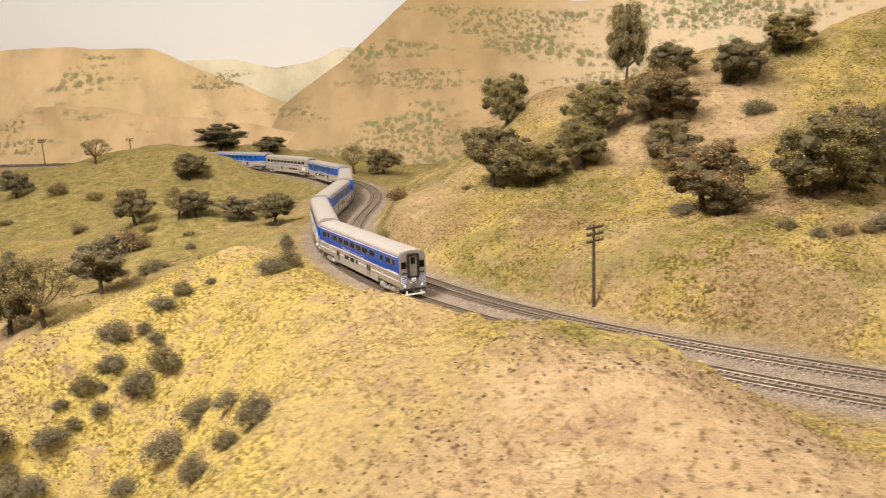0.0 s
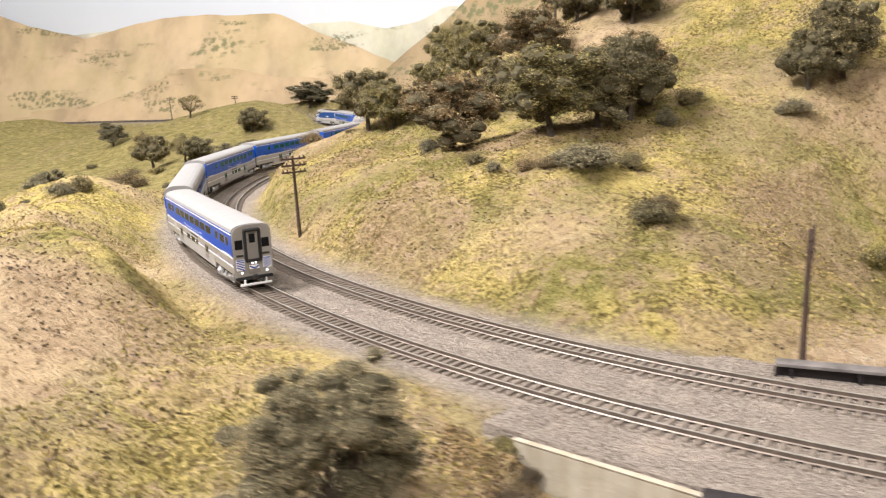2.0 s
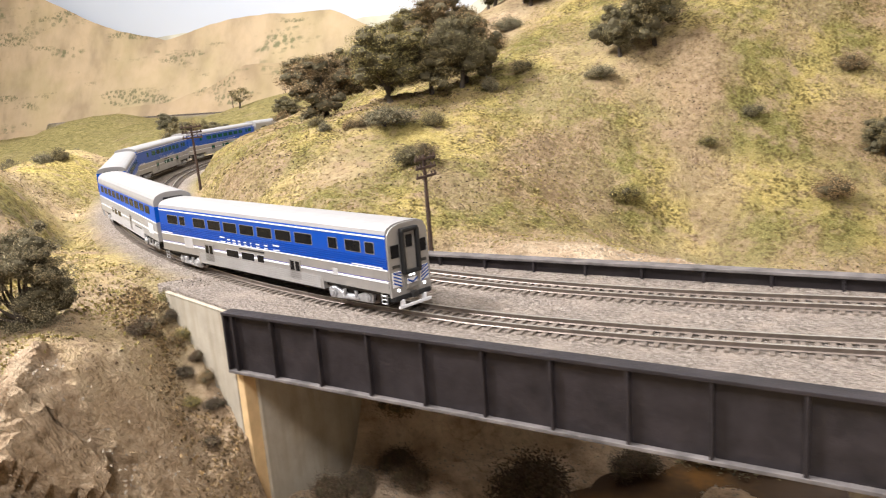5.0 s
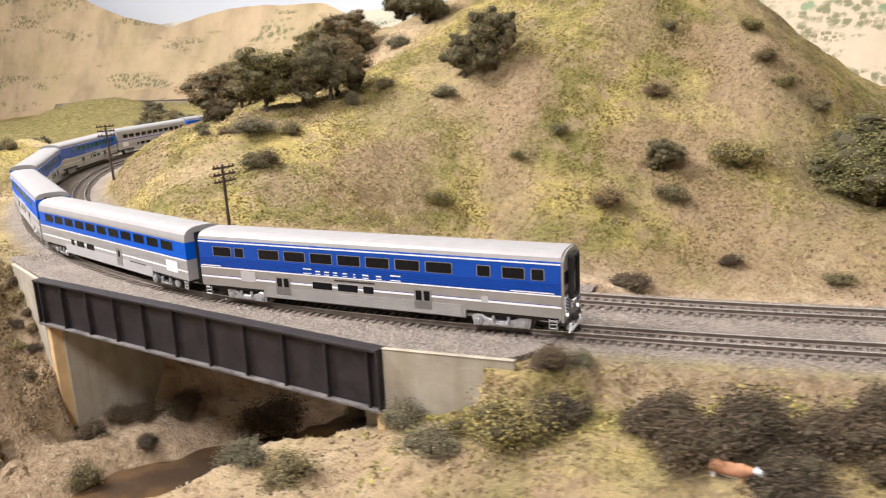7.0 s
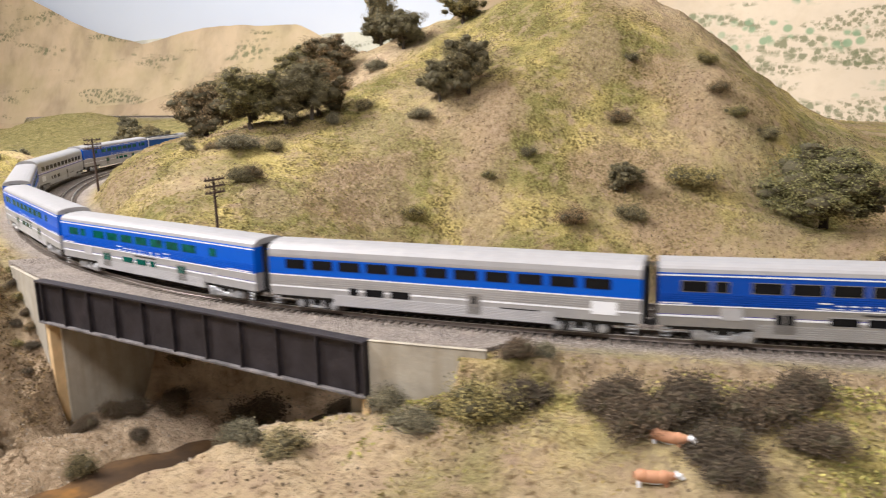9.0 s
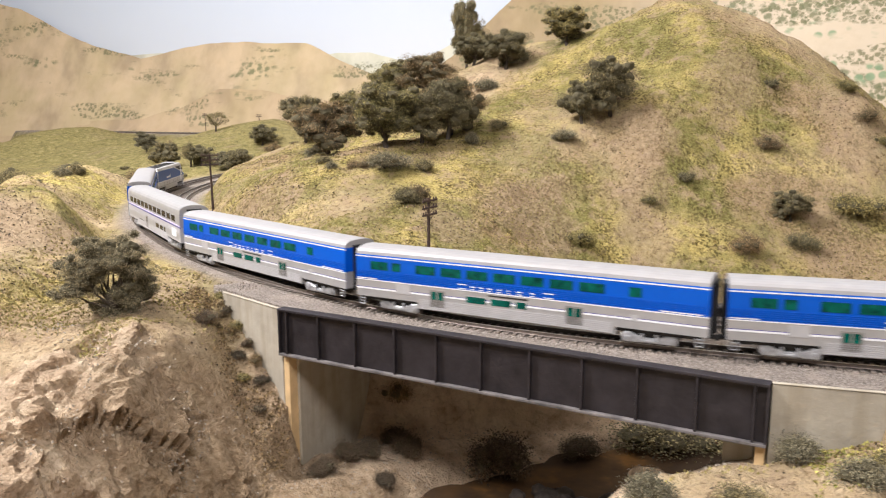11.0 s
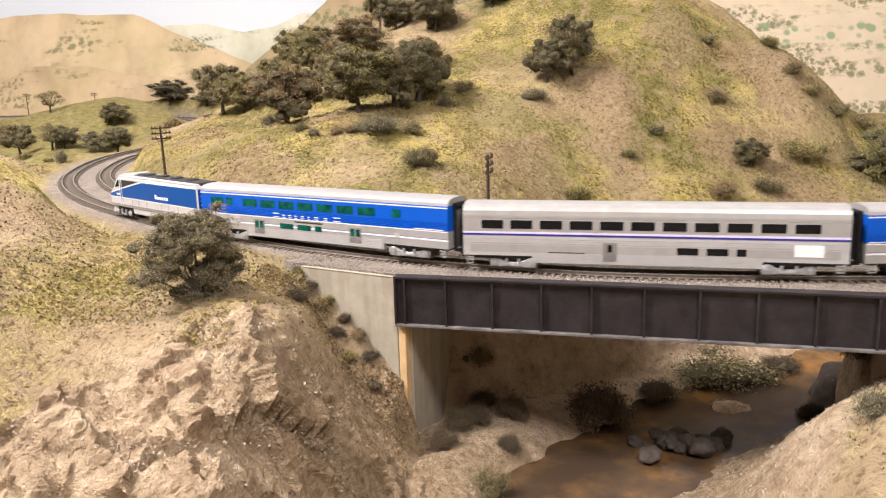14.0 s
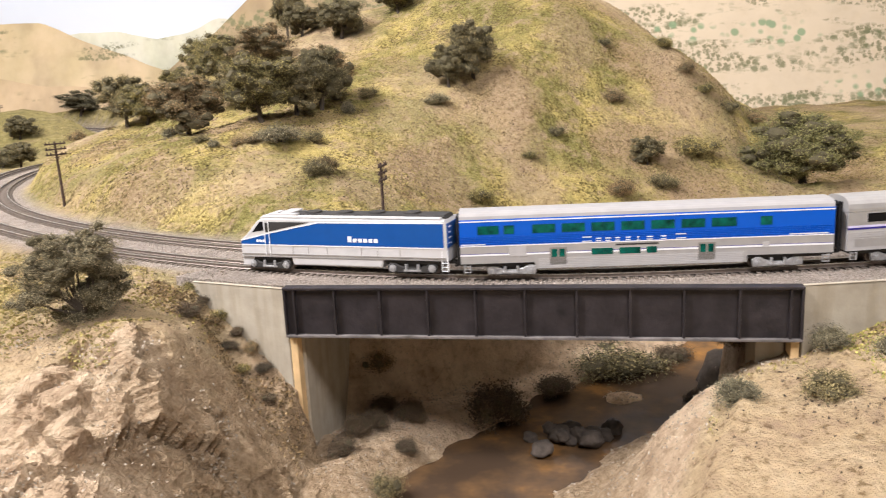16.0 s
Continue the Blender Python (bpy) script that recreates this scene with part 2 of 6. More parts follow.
def tube(bm, p0, p1, r0, r1, seg=6):
    p0, p1 = Vector(p0), Vector(p1)
    d = p1 - p0
    m = Matrix.Translation((p0 + p1) / 2) @ d.to_track_quat("Z", "Y").to_matrix().to_4x4()
    bmesh.ops.create_cone(bm, cap_ends=True, segments=seg, radius1=r0, radius2=r1, depth=d.length, matrix=m)
    return bm


def smooth(ob):
    for p in ob.data.polygons:
        p.use_smooth = True
    return ob


# ---- the track's line: arcs laid end to end, from the right of the layout to its far left ----
# [plan]
STEP = 0.01
KNOTS = np.arange(0, 4.61, 0.2)
CURVE = [0.0, -0.14, -0.4, -0.36, -0.52, -1.25, -0.86, -0.73, -0.77, -0.82, -1.03, -0.75, -1.07, -0.63, 0.39, 1.14, 1.06, 0.61, 0.67, 0.76, 0.69, 1.0, 0.9, 0.3]
CLIMB = [0, 0, 0.001, 0.001, 0.001, 0.001, 0.003, 0.006, 0.01, 0.012, 0.015, 0.016, 0.019, 0.02, 0.022, 0.025, 0.028, 0.032, 0.037, 0.04, 0.044, 0.048, 0.052, 0.056]
APART = [0.066, 0.066, 0.065, 0.067, 0.072, 0.074, 0.069, 0.064, 0.058, 0.057, 0.056, 0.055, 0.057, 0.062, 0.065, 0.067, 0.068] + [0.069] * 7
S = np.arange(-1.6, 6.2, STEP)
_k = np.interp(S, KNOTS, CURVE) * ((S >= 0) & (S < 4.6))
_i0 = int(np.argmin(np.abs(S)))
_h = np.concatenate([[0], np.cumsum((_k[1:] + _k[:-1]) / 2 * STEP)])
TH = _h - _h[_i0] + 3.3789
_x = np.concatenate([[0], np.cumsum(np.cos((TH[1:] + TH[:-1]) / 2) * STEP)])
_y = np.concatenate([[0], np.cumsum(np.sin((TH[1:] + TH[:-1]) / 2) * STEP)])
TX, TY = _x - _x[_i0] + 1.7164, _y - _y[_i0] + 0.499
TZ = np.interp(S, KNOTS, CLIMB)
TD = np.interp(S, KNOTS, APART)


def track_at(s, off=0.0, far=False):
    """Place and heading on the near track, or on the far one; off: to the left of the heading."""
    h = np.interp(s, S, TH)
    o = off - (np.interp(s, S, TD) if far else 0)
    return np.interp(s, S, TX) - np.sin(h) * o, np.interp(s, S, TY) + np.cos(h) * o, np.interp(s, S, TZ), h


def sm(a, b, v):
    v = np.clip((v - a) / (b - a), 0, 1)
    return v * v * (3 - 2 * v)


_lat = np.random.RandomState(5).rand(256, 256)


def vnoise(x, y, f):
    x, y = x * f + 91.3, y * f + 57.7
    i, j = np.floor(x).astype(int), np.floor(y).astype(int)
    u, v = x - i, y - j
    u, v = u * u * (3 - 2 * u), v * v * (3 - 2 * v)
    g = lambda a, b: _lat[a % 256, b % 256]
    return (g(i, j) * (1 - u) + g(i + 1, j) * u) * (1 - v) + (g(i, j + 1) * (1 - u) + g(i + 1, j + 1) * u) * v - 0.5


def fbm(x, y, f, n=4):
    return sum(vnoise(x, y, f * 2.03 ** k) / 1.9 ** k for k in range(n))


# hills and hollows: place, reach and height of each
HILLS = [
    (0.6, 1.6, 0.6, 0.346), (0.1, 0.6, 0.32, 0.117), (1.0, 1.4, 0.2, 0.111), (0.9, 2.8, 0.6, 0.07), (0.8, 1.2, 0.2, 0.029), (2.3, 1.6, 0.6, 0.03),
    (-0.9, 2.8, 0.6, 0.153), (0.5, 0.9, 0.2, 0.036), (-2.1, 2.8, 0.32, 0.107), (1.1, 1.2, 0.09, 0.048), (-0.2, 1.0, 0.32, 0.028), (1.1, 0.7, 0.13, 0.038),
    (0.5, 0.3, 0.09, 0.029), (2.0, 0.7, 0.6, 0.026), (0.2, 0.2, 0.13, 0.032), (0.2, 1.6, 0.09, 0.054), (0.4, 0.7, 0.13, 0.011), (1.3, 0.5, 0.2, 0.026),
    (1.2, 1.2, 0.09, 0.039), (-0.6, 1.8, 0.2, 0.053), (0.9, 1.2, 0.09, 0.048), (0.8, 1.4, 0.13, 0.067), (0.8, 1.1, 0.09, 0.029), (1.3, 1.0, 0.09, 0.054),
]
HOLLOWS = [
    (1.1, 0.8, 0.2, -0.139), (-1.2, 0.4, 0.6, -0.138), (0.7, 0.0, 0.32, -0.09), (-1.9, 1.3, 0.6, -0.066), (0.8, 0.8, 0.13, -0.08), (1.3, 1.1, 0.13, -0.106),
    (-0.4, 0.3, 0.2, -0.187), (0.28, 0.6, 0.08, -0.012), (0.1, 0.7, 0.13, -0.088), (0.4, 0.0, 0.13, -0.107), (-1.1, 1.8, 0.6, -0.057), (0.3, 0.6, 0.13, -0.093),
    (0.6, 0.4, 0.09, -0.078),
]
LOWLANDS = [
    (0.3, 2.1, 0.32, -0.036), (0.0, 0.9, 0.13, -0.048), (-0.3, 0.6, 0.13, -0.101), (-2.2, 1.0, 0.6, -0.071), (0.2, 0.6, 0.06, -0.05), (0.0, 0.1, 0.09, -0.032),
    (1.2, 0.0, 0.13, -0.079), (-0.9, 1.0, 0.32, -0.103), (0.9, 0.4, 0.09, -0.074), (0.1, 0.8, 0.13, -0.042), (0.3, 0.4, 0.09, -0.023), (1.4, 1.2, 0.13, -0.02),
    (1.3, 0.9, 0.09, -0.063),
]
RIDGE = [(-0.62, 0.52, 0.05), (-0.46, 0.70, 0.052), (-0.405, 0.80, 0.044), (-0.35, 0.90, 0.038), (-0.272, 0.98, 0.045), (-0.205, 0.925, 0.042), (-0.145, 0.83, 0.022), (-0.09, 0.76, 0.006)]
STREAM = [(0.62, -0.5), (0.66, 0.1), (0.723, 0.346), (0.796, 0.437), (0.867, 0.505), (0.955, 0.576), (1.032, 0.623), (1.12, 0.655), (1.25, 0.68)]
WATER_Z = -0.165
SPAN = (0.76, 1.18)  # the bridge, along the track


def line_distance(x, y, px, py):
    """Distance, index and side of the nearest point of a line."""
    best, idx = np.full(x.shape, 1e9), np.zeros(x.shape, int)
    for k in range(len(px)):
        d = (x - px[k]) ** 2 + (y - py[k]) ** 2
        hit = d < best
        best, idx = np.where(hit, d, best), np.where(hit, k, idx)
    return np.sqrt(best), idx


_sp = np.array(STREAM)
_sl = np.concatenate([[0], np.cumsum(np.hypot(*np.diff(_sp, axis=0).T))])
_st = np.arange(0, _sl[-1], 0.02)
SX, SY = np.interp(_st, _sl, _sp[:, 0]), np.interp(_st, _sl, _sp[:, 1])


def land(x, y):
    """Height of the ground and its zones (grass, rock, gravel)."""
    x, y = np.asarray(x, float), np.asarray(y, float)
    h = np.full(x.shape, -0.0248)
    for mx, my, r, a in HILLS + HOLLOWS + LOWLANDS:
        h += a * np.exp(-((x - mx) ** 2 + (y - my) ** 2) / r ** 2)
    h += 0.016 * fbm(x, y, 7, 3) + 0.0065 * fbm(x, y, 36, 3) + 0.0025 * fbm(x, y, 110, 2)
    sub = slice(None, None, 2)
    d, k = line_distance(x, y, TX[sub], TY[sub])
    th, tz, td, ts = TH[sub][k], TZ[sub][k], TD[sub][k], S[sub][k]
    side = -(x - TX[sub][k]) * np.sin(th) + (y - TY[sub][k]) * np.cos(th)
    off = np.where(side < 0, d - td, d)
    gap = np.where(side < 0, np.maximum(d - td, 0), d)
    bridge = sm(SPAN[0] - 0.02, SPAN[0] + 0.02, ts) * (1 - sm(SPAN[1] - 0.02, SPAN[1] + 0.02, ts))
    near_wall = sm(0.5, 0.6, ts) * (1 - sm(1.3, 1.4, ts))
    right = np.where(side > 0, (1 - sm(0.70, 0.73, ts)) * sm(-0.3, 0.2, ts), 0)
    ragged = 0.008 * fbm(x, y, 30, 3)
    lip = 0.038 + 0.030 * sm(0.62, 0.68, ts) + ragged
    inner = 0.028 * (1 - right) + lip * right
    reach = np.where(side < 0, 0.072, 0.085 - 0.042 * near_wall) * (1 - right) + (lip + 0.018) * right
    bed = (1 - sm(0.0, 1.0, (gap - inner) / (reach - inner))) * (1 - bridge)
    h = h * (1 - bed) + (tz - 0.0043) * bed
    # the stream has cut its way down
    ds, ks = line_distance(x, y, SX, SY)
    nx = np.clip(ks + 1, 0, len(SX) - 1)
    west = (SX[nx] - SX[ks]) * (y - SY[ks]) - (SY[nx] - SY[ks]) * (x - SX[ks]) > 0
    floor_z = WATER_Z - 0.008 + 0.022 * sm(0.040, 0.095, ds) + np.where(west, (1.5 + 1.5 * sm(0.45, 0.52, y)) * np.maximum(ds - 0.128 - 0.045 * np.exp(-((y - 0.43) / 0.06) ** 2) + 0.03 * sm(0.5, 0.56, y), 0), 1.1 * np.maximum(ds - 0.09, 0))
    floor_z = floor_z + 0.016 * fbm(x, y, 18, 4)
    cut = 1 - sm(0.75, 1.0, y)
    h = np.where(cut > 0, np.minimum(h, h * (1 - cut) + floor_z * cut) * (1 - bed) + h * bed, h)
    # a sandy spur stands over the stream on the near right bank
    west_of = -0.8695 * (x - 0.862) + 0.494 * (y - 0.18) + 0.012 * fbm(x, y, 22, 3)
    spur = -0.0475 - 0.12 * np.maximum(0.95 - x, 0) - 1.25 * np.maximum(west_of, 0) - 1.2 * np.maximum(y - 0.266, 0) - 0.6 * np.maximum(0.03 - y, 0) + 0.008 * fbm(x, y, 26, 4)
    h = np.where((x > 0.7) & (x < 1.05) & (y < 0.36), np.maximum(h, spur * (1 - bed) + h * bed), h)
    # broken rock on the steep bank before the bridge
    brow = np.interp(x, [0.25, 0.352, 0.375, 0.409, 0.465, 0.507, 0.57, 0.62], [0.12, 0.178, 0.221, 0.274, 0.300, 0.297, 0.31, 0.31]) + 0.02 * fbm(x, y, 24, 3)
    cliff = (1 - sm(-0.012, 0.010, y - brow)) * sm(0.24, 0.32, x) * (1 - sm(0.585, 0.63, x)) * (1 - bed)
    crag = 0.014 * fbm(x, y, 9, 4)
    h += cliff * (crag - 0.002)
    # the crest of the near mound
    u = np.clip(((x + 0.06) * 0.26 - (y - 0.68) * 0.19) / (0.26 ** 2 + 0.19 ** 2), 0, 1)
    h += 0.021 * np.exp(-((x + 0.06 - 0.26 * u) ** 2 + (y - 0.68 + 0.19 * u) ** 2) / 0.036 ** 2) * (1 - bed)
    h -= (0.010 * np.exp(-((x - 0.095) ** 2 + (y - 0.535) ** 2) / 0.055 ** 2) + 0.027 * np.exp(-((x - 0.205) ** 2 + (y - 0.475) ** 2) / 0.06 ** 2)) * (1 - bed)
    # earth heaped against the wing wall, falling towards the stream
    ux, ac = (x - 0.4775) * 0.9157 - (y - 0.408) * 0.402, (x - 0.4775) * 0.402 + (y - 0.408) * 0.9157
    berm = -0.006 - 0.84 * np.clip(ux, 0, 0.097) - 0.95 * np.maximum(-ac, 0) - 3.0 * np.maximum(ux - 0.100, 0) - 0.5 * np.maximum(-ux, 0) + 0.010 * fbm(x, y, 30, 3)
    h = np.where((ac < 0.003) & (ux > -0.03) & (ux < 0.14), np.maximum(h, berm), h)
    # the long ridge of the mound, falling steeply to the valley behind it
    up = np.zeros(x.shape)
    for (ax, ay, aa), (bx, by, ba) in zip(RIDGE, RIDGE[1:]):
        lx, ly = bx - ax, by - ay
        u = np.clip(((x - ax) * lx + (y - ay) * ly) / (lx * lx + ly * ly), 0, 1)
        back = (x - ax) * -ly + (y - ay) * lx > 0
        q = ((x - ax - lx * u) ** 2 + (y - ay - ly * u) ** 2) / np.where(back, 0.055, 0.085) ** 2
        up = np.maximum(up, (aa + (ba - aa) * u) * np.exp(-q))
    h += up * (1 - bed)
    gravel = (1 - sm(0.018, 0.05, gap)) * (1 - bridge)
    gully = np.maximum((1 - sm(0.16, 0.26, ds)) * cut, (1 - sm(-0.035, -0.01, -west_of)) * sm(0.6, 0.7, x) * (1 - sm(0.30, 0.36, y)))
    sandy = sm(-0.03, 0.0, -west_of) * sm(0.70, 0.76, x) * (1 - sm(0.27, 0.32, y)) * (1 - sm(1.0, 1.06, x))
    rock = np.clip(np.maximum(sm(0.25, 0.6, cliff), gully * (1 - sandy)), 0, 1)
    grass = np.clip(0.86 + 1.3 * fbm(x, y, 6, 3) - 0.8 * np.exp(-((x - 0.25) / 0.19) ** 2 - ((y - 0.40) / 0.15) ** 2) - 0.75 * np.exp(-((x - 0.13) / 0.13) ** 2 - ((y - 0.43) / 0.11) ** 2) - 0.4 * np.exp(-((x - 1.3) / 0.2) ** 2 - ((y - 0.85) / 0.2) ** 2), 0, 1) * (1 - 0.9 * sandy)
    return h, grass, rock, gravel


# [/plan]


def shards(p, cell, drop_by, tilt, seed):
    """Broken rock: how far each place stands out, in a patchwork of tilted facets."""
    r = np.random.RandomState(seed)
    lo, hi = p.min(0) - cell, p.max(0) + cell
    g = np.stack(np.meshgrid(*[np.arange(a, b, cell) for a, b in zip(lo, hi)]), -1).reshape(-1, 3)
    g = g + r.uniform(-0.5, 0.5, g.shape) * cell
    level, lean = r.uniform(-0.5, 0.5, len(g)) * drop_by, r.uniform(-1, 1, g.shape) * tilt
    out = np.zeros(len(p))
    for i in range(0, len(p), 1500):
        q = p[i:i + 1500]
        k = np.argmin(((q[:, None] - g) ** 2).sum(-1), axis=1)
        out[i:i + 1500] = level[k] + ((q - g[k]) * lean[k]).sum(-1)
    return out


# bare brown earth on the slopes: place and reach
BARE = [(0.70, 0.885, 0.065), (0.795, 1.04, 0.05), (0.823, 0.871, 0.045), (0.66, 0.80, 0.045), (0.60, 0.555, 0.05), (0.934, 1.18, 0.06), (1.29, 0.97, 0.08), (1.17, 1.32, 0.06),
        (0.136, 0.875, 0.03), (0.318, 0.70, 0.05), (0.60, 0.69, 0.035), (0.45, 0.83, 0.04), (0.20, 0.45, 0.05), (0.42, 0.39, 0.04)]


def sown_dry(x, y):
    """How far the dry yellow grass of the near mound covers a place."""
    return np.clip(1.25 * np.exp(-(((x + 0.30) / 0.30) ** 4 + ((y - 0.66) / 0.34) ** 4)) + 0.6 * fbm(x, y, 9, 3), 0, 1) * sm(0.3, -0.05, x) * (1 - sm(1.0, 1.12, y))


def build_ground():
    xs = np.concatenate([np.arange(-3.4, -0.55, 0.03), np.arange(-0.55, 0.34, 0.005), np.arange(0.34, 0.62, 0.0028), np.arange(0.62, 1.5, 0.005), np.arange(1.5, 3.2, 0.03)])
    ys = np.concatenate([np.arange(-0.5, 0.08, 0.025), np.arange(0.08, 0.32, 0.0028), np.arange(0.32, 1.3, 0.005), np.arange(1.3, 3.64, 0.025)])
    gx, gy = np.meshgrid(xs, ys)
    h, grass, rock, gravel = land(gx.ravel(), gy.ravel())
    n, m = len(xs), len(ys)
    co = np.stack([gx.ravel(), gy.ravel(), h], 1)
    a = (np.arange(m - 1)[:, None] * n + np.arange(n - 1)[None]).ravel()
    quads = np.stack([a, a + 1, a + n + 1, a + n], 1)
    # the steep bank before the bridge is broken rock, standing out square to its slope
    grid = co.reshape(m, n, 3)
    nx, ny = -np.gradient(grid[:, :, 2], xs, axis=1), -np.gradient(grid[:, :, 2], ys, axis=0)
    nrm = np.stack([nx, ny, np.ones_like(nx)], -1).reshape(-1, 3)
    nrm /= np.linalg.norm(nrm, axis=1, keepdims=True)
    face = sm(0.4, 0.9, rock) * sm(0.25, 0.33, co[:, 0]) * (1 - sm(0.57, 0.62, co[:, 0])) * (1 - sm(0.30, 0.32, co[:, 1])) * sm(0.02, 0.06, co[:, 1])
    on = face > 0.01
    pts = co[on] + 0.012 * np.stack([fbm(co[on, 0], co[on, 2] + k, 22, 3) for k in (0, 3, 7)], 1)
    push = sum(shards(pts * (1, 1, 0.7), *a) for a in ((0.055, 0.013, 0.25, 5), (0.026, 0.0055, 0.28, 6), (0.011, 0.0018, 0.22, 7)))
    co[on] += nrm[on] * (push * face[on])[:, None]
    me = bpy.data.meshes.new("ground")
    me.from_pydata(co.tolist(), [], quads.tolist())
    att = me.color_attributes.new("zone", "FLOAT_COLOR", "POINT")
    px, py = gx.ravel(), gy.ravel()
    valley = sm(1.15, 1.5, py) * (1 - sm(-0.35, -0.1, px)) * np.clip(0.75 + 1.5 * fbm(px, py, 4, 3), 0, 1)
    valley = np.maximum(valley, sm(1.7, 2.1, py) * (1 - sm(0.0, 0.4, px)) * 0.8)
    att.data.foreach_set("color", np.stack([grass, rock, gravel, valley], 1).ravel().astype(np.float32))
    ds, _ = line_distance(px, py, SX, SY)
    soil = (1 - sm(0.16, 0.25, ds + 0.03 * fbm(px, py, 20, 3))) * sm(0.17, 0.26, py) * (1 - sm(0.36, 0.43, py)) * (1 - sm(0.80, 0.86, px) * (1 - sm(0.29, 0.34, py)))
    _, k = line_distance(px, py, TX[::2], TY[::2])
    side = -(px - TX[::2][k]) * np.sin(TH[::2][k]) + (py - TY[::2][k]) * np.cos(TH[::2][k])
    bank = sm(0.036, 0.042, side) * (1 - sm(0.062, 0.075, side + 0.02 * fbm(px, py, 25, 3))) * (1 - sm(0.62, 0.72, S[::2][k])) * sm(0.9, 1.0, px)
    bare = sum(np.exp(-((px - bx) ** 2 + (py - by) ** 2) / br ** 2) for bx, by, br in BARE)
    bare = 0.55 * sm(0.35, 0.75, bare + 1.1 * fbm(px, py, 13, 4))
    soil = np.maximum(soil, np.maximum(0.9 * bank, bare * (1 - gravel) * (1 - rock)))
    me.attributes.new("dry", "FLOAT", "POINT").data.foreach_set("value", sown_dry(px, py).astype(np.float32))
    me.attributes.new("soil", "FLOAT", "POINT").data.foreach_set("value", soil.astype(np.float32))
    me.materials.append(GROUND)
    ob = tagged(new("ground", me), "sandy model hills with yellow green turf", "ground", kind="structure")
    smooth(ob)
    # broken rock keeps its facets
    keep = (rock > 0.5) & (px < 0.64) & (px > 0.24) & (py < 0.32)
    ob.data.polygons.foreach_set("use_smooth", ~keep[quads[:, 0]])
    return ob


build_ground()


def ground_z(x, y):
    return float(land(np.array([x]), np.array([y]))[0][0])


# ---- water ----
def build_water():
    m, t, b = nodes_of("murky_stream_water")
    f = noise_node(t, 14, 4)
    t.links.new(ramp(t, f, [(0.42, (0.052, 0.034, 0.022)), (0.56, (0.10, 0.058, 0.028)), (0.72, (0.27, 0.13, 0.036))]), b.inputs["Base Color"])
    b.inputs["Roughness"].default_value = 0.2
    b.inputs["Specular IOR Level"].default_value = 0.12
    bump(t, b, noise_node(t, 40, 3), 0.25, 0.003)
    bm = bmesh.new()
    bm.faces.new([bm.verts.new((x, y, WATER_Z)) for x, y in ((0.45, -0.49), (1.30, -0.49), (1.30, 0.86), (0.45, 0.86))])
    ob = part("water", bm, m)
    tagged(ob, "shallow brown stream over amber gravel", "water", kind="structure")


build_water()


